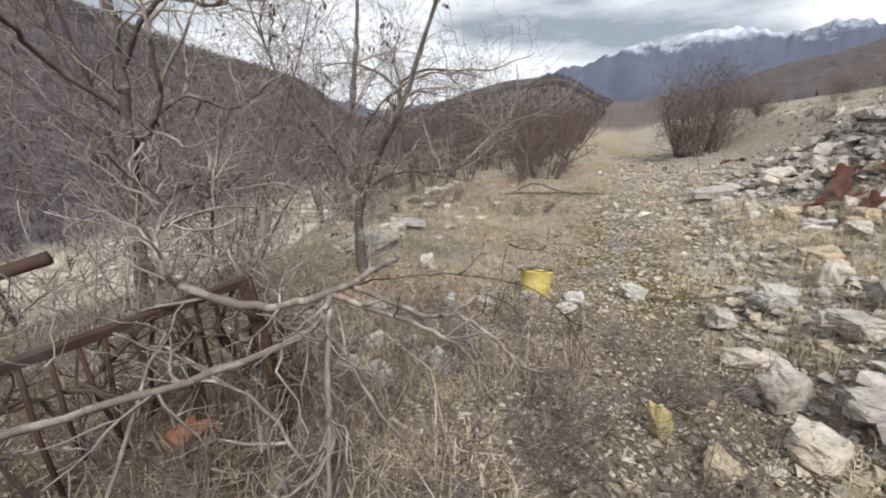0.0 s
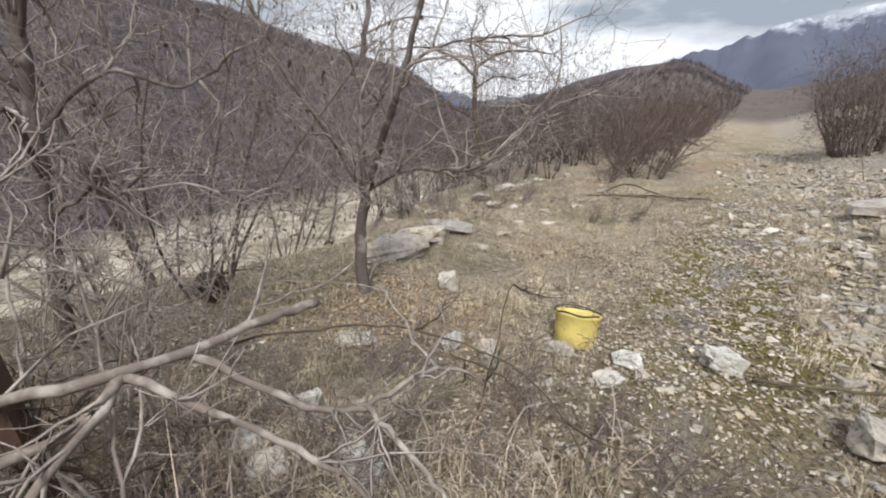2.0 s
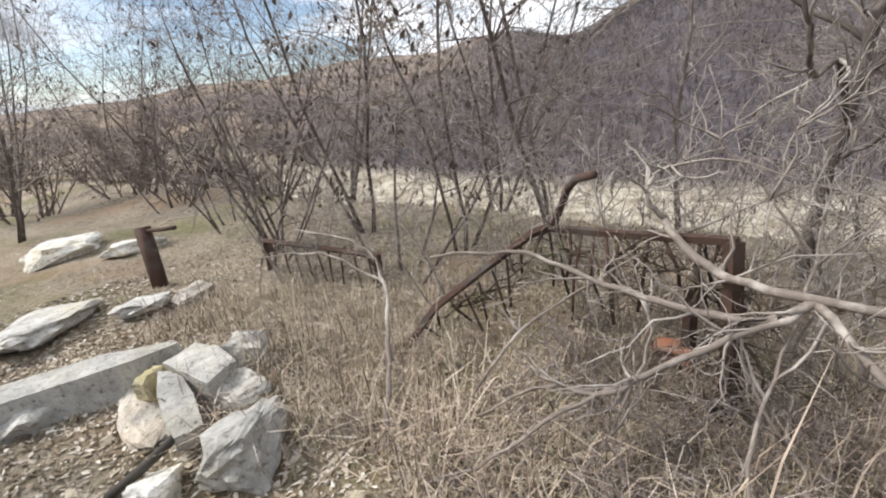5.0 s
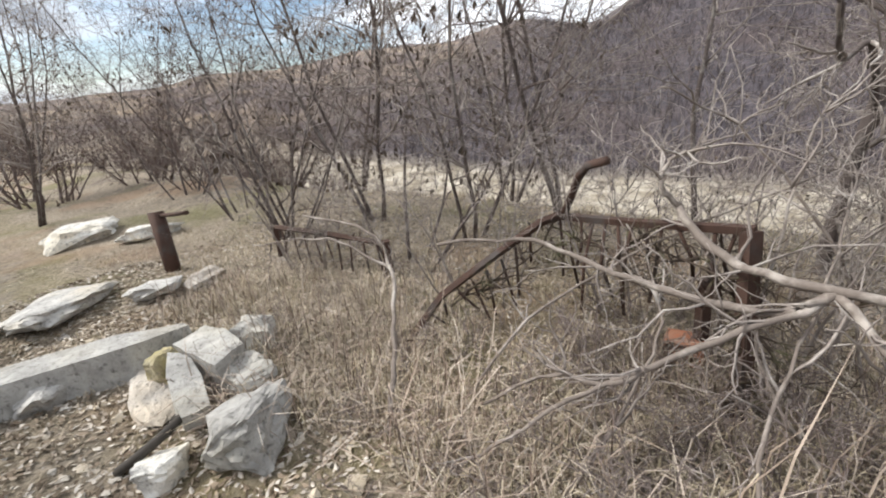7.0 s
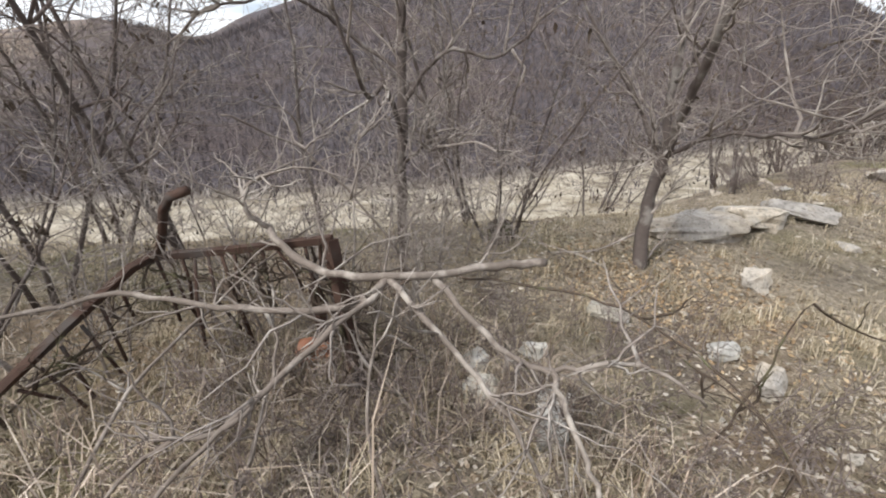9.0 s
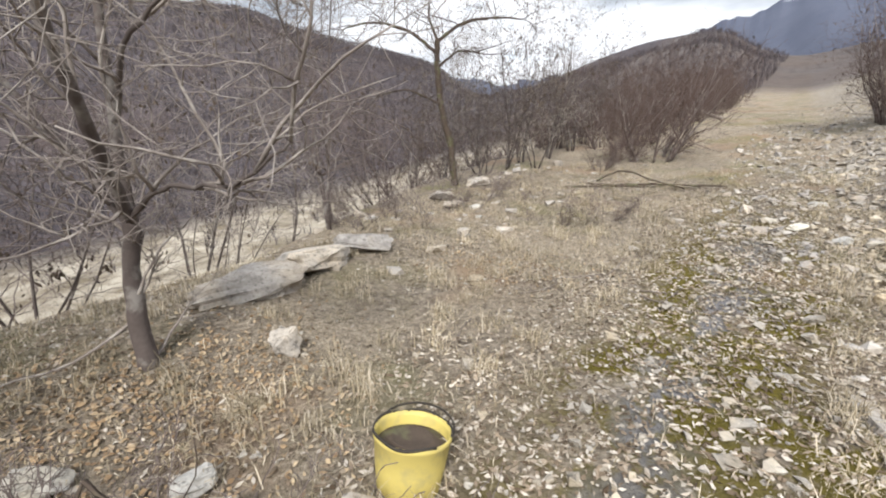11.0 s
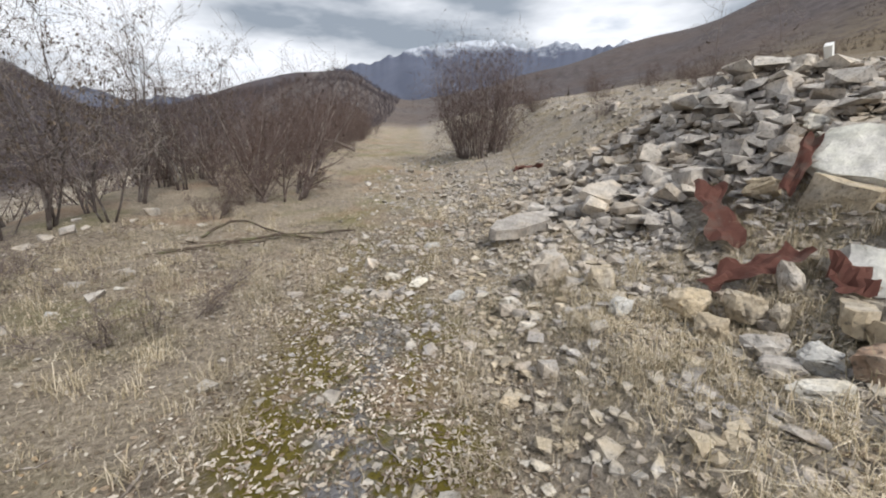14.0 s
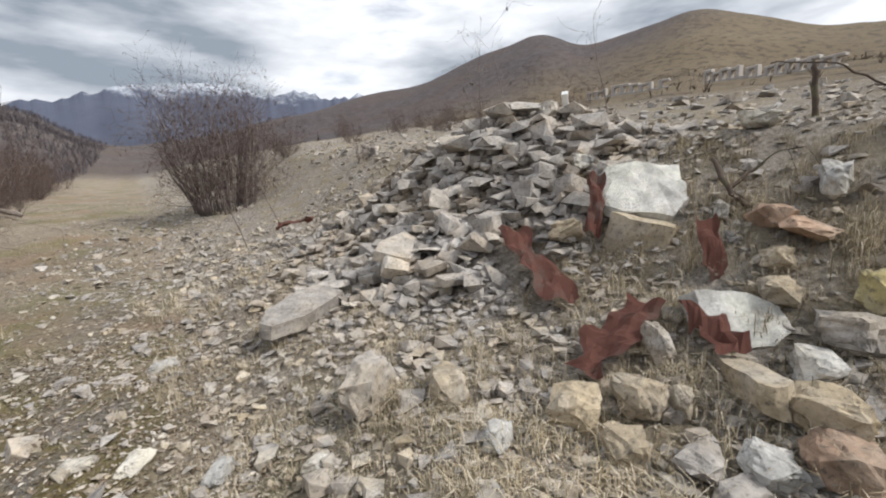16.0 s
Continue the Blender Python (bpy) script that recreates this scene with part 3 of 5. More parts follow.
def slab(name, size, seed, mat, label, m, rough=0.02, group=""):
    """A broken slab with chipped edges, centred at its origin."""
    rng = random.Random(seed)
    l, w, h = size
    bm = bmesh.new()
    n = 9
    rim = []
    for i in range(n):
        a = 2 * math.pi * i / n + rng.uniform(-0.2, 0.2)
        c, s2 = math.cos(a), math.sin(a)
        q = 1 / max(abs(c), abs(s2)) * rng.uniform(0.78, 1.0)
        rim.append((c * q * l / 2, s2 * q * w / 2))
    for sgn in (-1, 1):
        for x, y in rim:
            bm.verts.new((x * (0.96 if sgn > 0 else 1), y * (0.96 if sgn > 0 else 1), sgn * h / 2))
    bm.verts.ensure_lookup_table()
    bm.faces.new(bm.verts[n:])
    bm.faces.new(bm.verts[:n][::-1])
    for i in range(n):
        j = (i + 1) % n
        bm.faces.new((bm.verts[i], bm.verts[j], bm.verts[n + j], bm.verts[n + i]))
    bmesh.ops.triangulate(bm, faces=bm.faces)
    bmesh.ops.subdivide_edges(bm, edges=bm.edges, cuts=2, use_grid_fill=True)
    bmesh.ops.triangulate(bm, faces=bm.faces)
    for v in bm.verts:
        k = v.co * 6 + Vector((seed, seed * 0.7, 0))
        v.co += Vector((noise.noise(k), noise.noise(k + Vector((9, 0, 0))), noise.noise(k * 0.8 + Vector((0, 9, 0))))) * rough
    ob = tagged(new(name, mesh_of(bm, name, mat)), label, "slab", group)
    ob.matrix_world = m
    return ob


slab("stone_slab", (0.62, 0.88, 0.12), 3, WHITISH, "large broken white slab leaning on a block", pose(7.38, 5.98, 1.30, 6, -50, 8), 0.06)
slab("stone_block", (0.62, 0.34, 0.30), 4, TAN, "cream stone block under the white slab", pose(7.14, 5.96, 0.95, 4, -14, 82), 0.03)
slab("stone_slab", (0.40, 0.52, 0.10), 5, WHITISH, "broken white slab tilted on rubble", pose(6.20, 5.36, 0.58, 8, -42, 14), 0.05)
slab("stone_slab", (1.05, 0.42, 0.14), 6, GREY, "flat grey slab lying on gravel", pose(6.02, 8.85, 0.36, 12, -6, 10), 0.02)
slab("stone_slab", (0.90, 0.50, 0.12), 7, GREY, "grey flat slab at the heap's foot", pose(7.05, 8.35, 0.78, 20, -6, 5), 0.02)
slab("stone_slab", (0.60, 0.17, 0.14), 8, TAN, "narrow sandy stone bar among boulders", pose(5.74, 5.36, 0.43, 0, 8, 20), 0.03)
slab("concrete_beam", (1.7, 0.30, 0.26), 9, CONCRETE, "fallen grey concrete beam with a white top", pose(-0.64, -1.86, -0.10, 2, 2, -51), 0.012)
slab("concrete_post", (0.58, 0.17, 0.10), 10, CONCRETE, "short pale concrete post leaning in rubble", pose(-0.68, -0.95, -0.07, 0, 14, 53), 0.01)
slab("concrete_block", (0.55, 0.30, 0.26), 11, CONCRETE, "broken concrete block beside the post", pose(-0.95, -0.98, -0.09, 5, 0, 60), 0.03)

# heap of broken building stone on the bank
heap = tagged(new("rubble_heap"), "heap of broken grey building stone and flat slabs", "rubble heap")
heap.location = (7.6, 8.8, 1.0)
heap.empty_display_size = 0.2
rng = random.Random(21)
SHEETS = ((7.1, 7.08, -0.74, -0.67, 1.1), (6.2, 5.88, -0.92, 0.38, 0.8))  # kept clear for the red sheets: start, way, reach
picks, extra = [], []
while len(picks) + len(extra) < 5200:
    u, s = rng.gauss(3.9, 1.15), rng.gauss(10.5, 1.9)
    if u < 1.7 or not 7.8 < s < 16:
        continue
    x, y = TY * u + TX * s, -TX * u + TY * s
    size = min(0.46, 0.085 * math.exp(rng.gauss(0.25, 0.55)))
    inside = ((u - 4.2) / 2.2) ** 2 + ((s - 11.4) / 2.6) ** 2 < 1
    if any(abs((x - ax) * dy - (y - ay) * dx) < 0.24 and -0.2 < (x - ax) * dx + (y - ay) * dy < reach for ax, ay, dx, dy, reach in SHEETS):
        continue
    size = min(size, 0.34)
    if not inside:
        size = min(size, rng.uniform(0.04, 0.12))
        if s < 8.4 and rng.random() < 0.5:
            continue
    z = gz(x, y) + rng.uniform(-0.3, 0.35) * size
    (picks if size > 0.17 and len(picks) < 290 else extra).append((x, y, z, size, rng.randrange(8), rng.uniform(0, 6.28), rng.gauss(0, 0.35)))
for i in range(34):  # flat slabs stacked near the crest
    u, s = rng.gauss(4.2, 0.5), rng.gauss(10.7, 0.9)
    x, y = TY * u + TX * s, -TX * u + TY * s
    picks.append((x, y, gz(x, y) + rng.uniform(0.0, 0.16), rng.uniform(0.35, 0.7), rng.choice((0, 1, 6)), rng.uniform(-1.2, 1.2), rng.gauss(0, 0.2)))
for x, y, z, size, shape, turn, tilt in picks:
    ob = new("rubble_stone", STONES[GREY.name][shape % 6])
    ob.parent = heap
    flat = 0.55 if size > 0.45 else 1.0
    ob.matrix_basis = Matrix.Translation(Vector((x, y, z)) - heap.location) @ Euler((tilt, tilt * 0.6, turn)).to_matrix().to_4x4() @ Matrix.Diagonal((size, size * rng.uniform(0.6, 0.95), size * flat, 1))
v, f = scatter_stones(extra)
tagged(part("small_rubble", bulk_mesh("small_rubble", v - np.array(heap.location), f, GREY_MANY), heap), kind="stuff")

# loose stones and pebbles on the track and the banks
rng = random.Random(5)
loose = []
while len(loose) < 20000:
    s = rng.uniform(-3, 16) if rng.random() < 0.85 else rng.uniform(16, 32)
    u = rng.gauss(0.3, 0.9) if rng.random() < 0.35 else rng.uniform(-3, 8)
    dense = 1.0 if u > 0.9 else 0.85 if abs(u) < 0.7 else 0.16
    if s < 5 and u > 0.6:
        dense = 1.0
    if rng.random() > dense:
        continue
    x, y = TY * u + TX * s, -TX * u + TY * s
    size = 0.022 * math.exp(rng.gauss(0, 0.6)) * (1.9 if u > 0.9 else 1.0)
    size = min(size, 0.15)
    loose.append((x, y, gz(x, y) - 0.1 * size, size, rng.randrange(8), rng.uniform(0, 6.28), rng.gauss(0, 0.25)))
v, f = scatter_stones(loose)
tagged(new("loose_pebbles", bulk_mesh("loose_pebbles", v, f, PEBBLE)), "pale pebbles and stone chips strewn over the track", "pebbles", kind="stuff")


# middling stones strewn over the bank
rng = random.Random(15)
for i in range(120):
    u, s = rng.uniform(2.0, 6.5), rng.uniform(3.0, 12)
    if rng.random() < 0.42:
        u, s = rng.uniform(0.8, 3.0), rng.uniform(0.8, 4.2)
    x, y = TY * u + TX * s, -TX * u + TY * s
    size = rng.uniform(0.08, 0.20)
    kind = rng.choices((GREY, PALE, TAN, RUDDY), (5, 3, 3, 1))[0]
    colour = {GREY: "grey", PALE: "whitish", TAN: "tan", RUDDY: "reddish"}[kind]
    ob = tagged(new("stone", rng.choice(STONES[kind.name])), "broken " + colour + " stone lying on the bank", "stone", "stones on the bank")
    ob.matrix_world = pose(x, y, gz(x, y) - 0.15 * size, rng.gauss(0, 12), rng.gauss(0, 12), rng.uniform(0, 360)) @ Matrix.Diagonal((size, size * rng.uniform(0.6, 0.9), size * rng.uniform(0.6, 1.0), 1))


# stones along the bank's edge above the valley
for i in range(70):
    u, s = rng.uniform(-5.0, -2.5), rng.uniform(5, 12.5)
    x, y = TY * u + TX * s, -TX * u + TY * s
    size = rng.uniform(0.08, 0.26)
    kind = rng.choices((GREY, PALE), (6, 2))[0]
    ob = tagged(new("stone", rng.choice(STONES[kind.name])), "half-sunk " + ("grey" if kind == GREY else "whitish") + " stone in dry grass", "stone", "half-sunk stones")
    ob.matrix_world = pose(x, y, gz(x, y) - 0.12 * size, rng.gauss(0, 10), rng.gauss(0, 10), rng.uniform(0, 360)) @ Matrix.Diagonal((size, size * rng.uniform(0.6, 0.9), size * rng.uniform(0.6, 1.0), 1))
# small rubble round the heap's foot and farther up the hillside
strewn = []
for i in range(3600):
    u, s = (rng.gauss(2.2, 0.6), rng.uniform(6, 15)) if i < 1500 else (rng.uniform(1.8, 6), rng.uniform(4, 9)) if i < 2700 else (rng.uniform(5, 15), rng.uniform(1, 22))
    x, y = TY * u + TX * s, -TX * u + TY * s
    size = (0.05 if i < 2700 else 0.12) * math.exp(rng.gauss(0, 0.5))
    strewn.append((x, y, gz(x, y) - 0.1 * size, min(size, 0.35), rng.randrange(8), rng.uniform(0, 6.28), rng.gauss(0, 0.3)))
for i in range(3100):
    u, s = (rng.uniform(0.7, 4.2), rng.uniform(0.3, 6.5)) if i < 1500 else (rng.gauss(0.9, 0.9), rng.uniform(8, 22))
    x, y = TY * u + TX * s, -TX * u + TY * s
    size = min(0.2, 0.062 * math.exp(rng.gauss(0, 0.5)))
    strewn.append((x, y, gz(x, y) - 0.1 * size, size, rng.randrange(8), rng.uniform(0, 6.28), rng.gauss(0, 0.3)))
v, f = scatter_stones(strewn)
tagged(new("strewn_rubble", bulk_mesh("strewn_rubble", v, f, GREY_MANY)), "grey and tan stone chips strewn over the bank", "rubble", kind="stuff")


# ---- grass, weeds and litter ----
def blade_field(count, pick, height, width, lean, seed, bend=0.5):
    """Thin bent blades on the ground: pick(rng, n) gives x and y."""
    g = np.random.default_rng(seed)
    x, y = pick(g, count)
    n = len(x)
    z = land(x, y)
    h = height * np.exp(g.normal(0, 0.35, n))
    a = g.uniform(0, 2 * np.pi, n)
    t = np.abs(g.normal(0, lean, n))
    dx, dy = np.cos(a), np.sin(a)
    w = width * g.uniform(0.6, 1.4, n)
    px, py = -dy * w, dx * w
    mx, my, mz = x + dx * h * np.sin(t) * 0.5, y + dy * h * np.sin(t) * 0.5, z + h * 0.55 * np.cos(t)
    tx2, ty2, tz2 = x + dx * h * np.sin(t + bend), y + dy * h * np.sin(t + bend), z + h * np.maximum(np.cos(t + bend), 0.08)
    v = np.stack([np.stack([x - px, y - py, z - 0.01], -1), np.stack([x + px, y + py, z - 0.01], -1), np.stack([mx + px * 0.8, my + py * 0.8, mz], -1),
                  np.stack([mx - px * 0.8, my - py * 0.8, mz], -1), np.stack([tx2, ty2, tz2], -1)], 1)
    b = np.arange(n)[:, None] * 5
    f = np.concatenate([b + [[0, 1, 2]], b + [[0, 2, 3]], b + [[3, 2, 4]]], 1).reshape(-1, 3)
    return v.reshape(-1, 3), f


def from_track(u, s):
    return TY * u + TX * s, -TX * u + TY * s


def pick_meadow(g, n):
    u, s = g.uniform(-5, 4.5, n), np.where(g.random(n) < 0.85, g.uniform(-5, 11, n), g.uniform(11, 26, n))
    x, y = from_track(u, s)
    patch = vnoise(x, y, 0.8, 31) * 0.5 + vnoise(x, y, 0.28, 32) * 0.5
    want = np.clip(0.45 + patch, 0.05, 1) * np.where(np.abs(u) < 0.6, 0.2, 1.0) * np.where(u > 2.4, 0.45, 1.0) * np.where((u > 0.6) & (u < 2.4), 2.0, 1.0)
    keep = (g.random(n) < want) & (np.hypot(x - 0.5, y - 1) > 0.0)
    return x[keep], y[keep]


def pick_weeds(g, n):
    u, s = g.uniform(-3.4, -0.2, n), g.uniform(-2.5, 4.2, n)
    x, y = from_track(u, s)
    patch = vnoise(x, y, 0.6, 41)
    keep = (g.random(n) < np.clip(0.4 + patch, 0, 1)) & (y < 2.7 + 0.25 * vnoise(x, y, 0.7, 44)) & (x > -2.3 + 0.4 * vnoise(x, y, 0.9, 45))
    clear = np.ones(len(x), bool)
    for cx, cy in ((-0.18, -0.07), (0.03, 0.17), (0.27, 0.42), (0.42, 0.7), (0.5, 1.0), (0.6, 1.25), (0.85, 1.1), (0.8, 0.86), (0.9, 1.4), (1.1, 1.8)):
        clear &= np.hypot(x - cx, y - cy) > 0.42
    keep &= clear
    return x[keep], y[keep]


v, f = blade_field(260000, pick_meadow, 0.055, 0.0022, 1.3, 3)
tagged(new("dry_grass", bulk_mesh("dry_grass", v, f, STRAW)), "short trampled straw-coloured dry grass", "grass", kind="stuff")
def pick_tufts(g, n):
    c = n // 45
    u = np.where(g.random(c) < 0.55, g.uniform(0.5, 4.5, c), g.uniform(-4.2, -0.6, c))
    bank = g.random(c) < 0.35
    cx, cy = from_track(np.where(bank, g.uniform(1.6, 5.2, c), u), np.where(bank, g.uniform(4.2, 8.8, c), g.uniform(-2, 13, c)))
    who = g.integers(0, c, n)
    return cx[who] + g.normal(0, 0.05, n), cy[who] + g.normal(0, 0.05, n)


v, f = blade_field(76000, pick_tufts, 0.12, 0.0022, 0.8, 14, 0.6)
tagged(new("grass_tufts", bulk_mesh("grass_tufts", v, f, STRAW)), "withered straw-coloured grass tufts among stones", "grass", kind="stuff")
v, f = blade_field(27000, pick_weeds, 0.18, 0.002, 0.9, 4, 0.9)
tagged(new("tall_dry_grass", bulk_mesh("tall_dry_grass", v, f, STRAW)), "tall tangled dry grass under the thicket", "grass", kind="stuff")
v, f = blade_field(21000, pick_weeds, 0.30, 0.0026, 0.95, 5, 0.5)
tagged(new("dry_weeds", bulk_mesh("dry_weeds", v, f, STALK)), "brown dry weed stalks and brambles", "weeds", kind="stuff")


def litter_field(count, seed):
    g = np.random.default_rng(seed)
    u, s = g.uniform(-4.5, 4.5, count), g.uniform(-4, 12, count)
    x, y = from_track(u, s)
    keep = g.random(count) < np.clip(np.where(np.abs(u) < 1.1, 0.75, 0.22) + 0.25 * vnoise(x, y, 0.7, 61), 0.03, 1)
    x, y = x[keep], y[keep]
    count = len(x)
    z = land(x, y) + 0.006
    a, l, w = g.uniform(0, 6.28, count), g.uniform(0.008, 0.03, count), g.uniform(0.003, 0.012, count)
    dx, dy = np.cos(a) * l, np.sin(a) * l
    px, py = -np.sin(a) * w, np.cos(a) * w
    q = g.uniform(-0.004, 0.012, (count, 4))
    v = np.stack([np.stack([x - dx, y - dy, z + q[:, 0]], -1), np.stack([x + px, y + py, z + q[:, 1]], -1), np.stack([x + dx, y + dy, z + q[:, 2]], -1),
                  np.stack([x - px, y - py, z + q[:, 3]], -1)], 1).reshape(-1, 3)
    return v, np.arange(count * 4).reshape(-1, 4)


v, f = litter_field(230000, 8)
tagged(new("leaf_litter", bulk_mesh("leaf_litter", v, f, LITTER)), "fallen leaves and bits of dry stalk on the ground", "leaf litter", kind="stuff")


g = np.random.default_rng(66)
n = 3000
spot = g.integers(0, 5, n)
cx, cy = np.array([-0.9, -0.45, -0.2, -0.9, 1.0])[spot], np.array([3.9, 4.5, 4.0, 3.7, 6.6])[spot]
x, y = cx + g.normal(0, 0.38, n), cy + g.normal(0, 0.3, n)
z = land(x, y) + 0.008
w, l = g.uniform(0, 6.28, n), g.uniform(0.009, 0.022, n)
q = g.uniform(-0.004, 0.018, (n, 4))
ca, sa = np.cos(w) * l, np.sin(w) * l
v = np.stack([np.stack([x - ca, y - sa, z + q[:, 0]], -1), np.stack([x - sa * 0.5, y + ca * 0.5, z + q[:, 1]], -1), np.stack([x + ca, y + sa, z + q[:, 2]], -1), np.stack([x + sa * 0.5, y - ca * 0.5, z + q[:, 3]], -1)], 1).reshape(-1, 3)
tagged(new("fallen_leaves", bulk_mesh("fallen_leaves", v, np.arange(n * 4).reshape(-1, 4), LEAVES)), "patches of russet fallen leaves on straw", "leaves", kind="stuff")


# ---- trees and bushes ----
def grow(b, p, d, length, r, level, rng, bits, wild=0.25, lift=0.06, sides=5, kids=4, pods=0.0):
    """A limb that wanders, thins out and branches."""
    n = max(3, int(5 + level))
    pts, radii = [p.copy()], [r]
    step = length / n
    for i in range(n):
        d = (d + Vector((rng.gauss(0, wild), rng.gauss(0, wild), rng.gauss(0, wild * 0.7) + lift))).normalized()
        p = p + d * step
        pts.append(p.copy())
        radii.append(max(r * (1 - 0.72 * (i + 1) / n), 0.0018))
    b.tube(pts, radii, sides if level > 1 else 3)
    if level == 0:
        if bits is not None and rng.random() < pods:
            for _ in range(rng.randrange(2, 5)):
                q = rng.choice(pts[1:])
                bits.leaf(q, Vector((rng.gauss(0, 0.5), rng.gauss(0, 0.5), -1)).normalized(), rng.uniform(0.035, 0.085), rng.uniform(0.008, 0.018))
        return
    for _ in range(kids + (1 if rng.random() < 0.5 else 0)):
        i = rng.randrange(1, n + 1) if level > 1 else rng.randrange(1, n + 1)
        q = pts[i]
        along = (pts[i] - pts[i - 1]).normalized()
        off = along.orthogonal()
        off.rotate(Matrix.Rotation(rng.uniform(0, 6.28), 3, along))
        spread = rng.uniform(0.5, 1.1)
        nd = (along * math.cos(spread) + off * math.sin(spread)).normalized()
        grow(b, q, nd, length * rng.uniform(0.45, 0.75), radii[i] * rng.uniform(0.5, 0.75), level - 1, rng, bits, wild, lift, sides, kids, pods)


def tree_thing(name, label, seed, stems, height, r, mat, twig, levels=3, pods=0.2, spread=0.15, wild=0.16, kids=4, group="bare trees"):
    """A bare tree: stems as trunk, its limbs and twigs, and withered pods, at the origin."""
    rng = random.Random(seed)
    root = tagged(new(name), label, "bush" if "bush" in name else "tree", group)
    trunk, crown, bits = Builder(), Builder(), Builder()
    for i in range(stems):
        a = rng.uniform(0, 6.28)
        out = Vector((math.cos(a), math.sin(a), 0)) * spread
        p = Vector((math.cos(a), math.sin(a), 0)) * (0.03 * stems) + Vector((0, 0, -0.12))
        d = (Vector((0, 0, 1)) + out * rng.uniform(0.3, 2.2)).normalized()
        n, pts, radii = 8, [p.copy()], [r]
        high = height * rng.uniform(0.6, 1.0)
        rr = r * rng.uniform(0.6, 1.0)
        radii = [rr * 1.25]
        for j in range(n):
            d = (d + Vector((rng.gauss(0, 0.09), rng.gauss(0, 0.09), 0.05))).normalized()
            p = p + d * high / n
            pts.append(p.copy())
            radii.append(rr * (1 - 0.78 * (j + 1) / n))
        trunk.tube(pts, radii, 7)
        for j in range(2 if stems < 6 else 1, n + 1):
            for _ in range(2 if stems < 4 else 1):
                along = (pts[j] - pts[j - 1]).normalized()
                off = along.orthogonal()
                off.rotate(Matrix.Rotation(rng.uniform(0, 6.28), 3, along))
                w = rng.uniform(0.5, 1.15)
                grow(crown, pts[j], (along * math.cos(w) + off * math.sin(w)).normalized(), high * rng.uniform(0.18, 0.42), radii[j] * 0.6, levels - 1, rng, bits, wild, 0.05, 4, kids, pods)
    tagged(part("trunk" if stems < 6 else "stem_clump", trunk.mesh("trunk", mat), root), kind="" if stems < 6 else "stuff")
    tagged(part("crown", crown.mesh("crown", twig), root), kind="stuff")
    if bits.v:
        tagged(part("pod_cluster", bits.mesh("pod_cluster", SEEDS, False), root, "dark shrivelled pods"), kind="stuff")
    return root


KINDS = [tree_thing("bare_tree", "thin bare grey-brown tree with tangled twigs", 10 + i, st, h, r, BARK, tw, 3, 0.13, sp, 0.3)
         for i, (st, h, r, sp, tw) in enumerate(((1, 4.2, 0.046, 0.1, PALETWIG), (3, 4.0, 0.027, 0.25, PALETWIG), (5, 3.6, 0.019, 0.4, TWIG), (2, 4.6, 0.034, 0.2, TWIG)))]
SPOTS = [  # x, y, kind, scale
    (-2.1, 3.7, 2, 0.9), (-2.75, 3.95, 1, 1.05), (-2.35, -0.2, 2, 0.95), (-2.9, 0.25, 1, 0.9), (-1.62, 7.6, 3, 0.9),
    (0.94, 12.6, 1, 0.75), (-0.23, 12.2, 2, 0.8), (-3.4, 1.2, 3, 1.0), (-3.0, -1.9, 2, 1.0), (-3.6, -0.9, 1, 1.1), (-4.2, -3.2, 2, 1.1),
    (-4.6, 2.8, 0, 1.2), (-4.0, 5.2, 2, 1.1), (-3.4, 6.9, 1, 1.0), (-2.6, 9.4, 3, 1.0), (-4.8, 8.6, 2, 1.2), (-2.6, 11.6, 2, 1.1), (-5.4, 0.4, 1, 1.3),
    (-5.5, -2.0, 3, 1.2), (-5.3, -5.2, 2, 1.2), (-3.9, -6.8, 1, 1.1), (-1.8, 13.9, 1, 1.0), (0.3, 14.6, 2, 0.8), (-6.2, 4.4, 2, 1.3), (-6.5, -4.0, 2, 1.3), (-7.0, -7.5, 2, 1.4), (-5.6, -9.5, 1, 1.3),
    (-7.5, 7.5, 3, 1.3), (-5.0, 11.0, 0, 1.3), (-8.0, 1.5, 2, 1.4),
]
PODDED = tree_thing("bare_tree", "slender leafless tree with clusters of dark withered pods", 91, 4, 3.3, 0.03, BARK, BARK, 3, 0.62, 0.28, 0.2, 3)
PODDED.matrix_world = pose(0.2, 12.4, gz(0.2, 12.4))
for x, y, turn, size in ((1.1, 14.0, 50, 1.0), (0.6, 13.4, 130, 0.85), (-0.4, 13.3, 200, 0.9), (1.8, 15.4, 280, 1.0), (-0.3, 11.6, 20, 0.6), (2.2, 16.8, 90, 1.0), (-1.9, 12.4, 160, 0.9), (-3.3, -1.9, 10, 0.9)):
    copy_thing(PODDED, pose(x, y, gz(x, y), 0, 0, turn)).scale = (size, size, size)
rng = random.Random(77)
used = set()
for x, y, kind, size in SPOTS:
    m = pose(x, y, gz(x, y), 0, 0, rng.uniform(0, 360)) @ Matrix.Diagonal((size, size, size, 1))
    if kind in used:
        ob = copy_thing(KINDS[kind], m)
        ob.scale = (size, size, size)
    else:
        KINDS[kind].matrix_world = m
        used.add(kind)

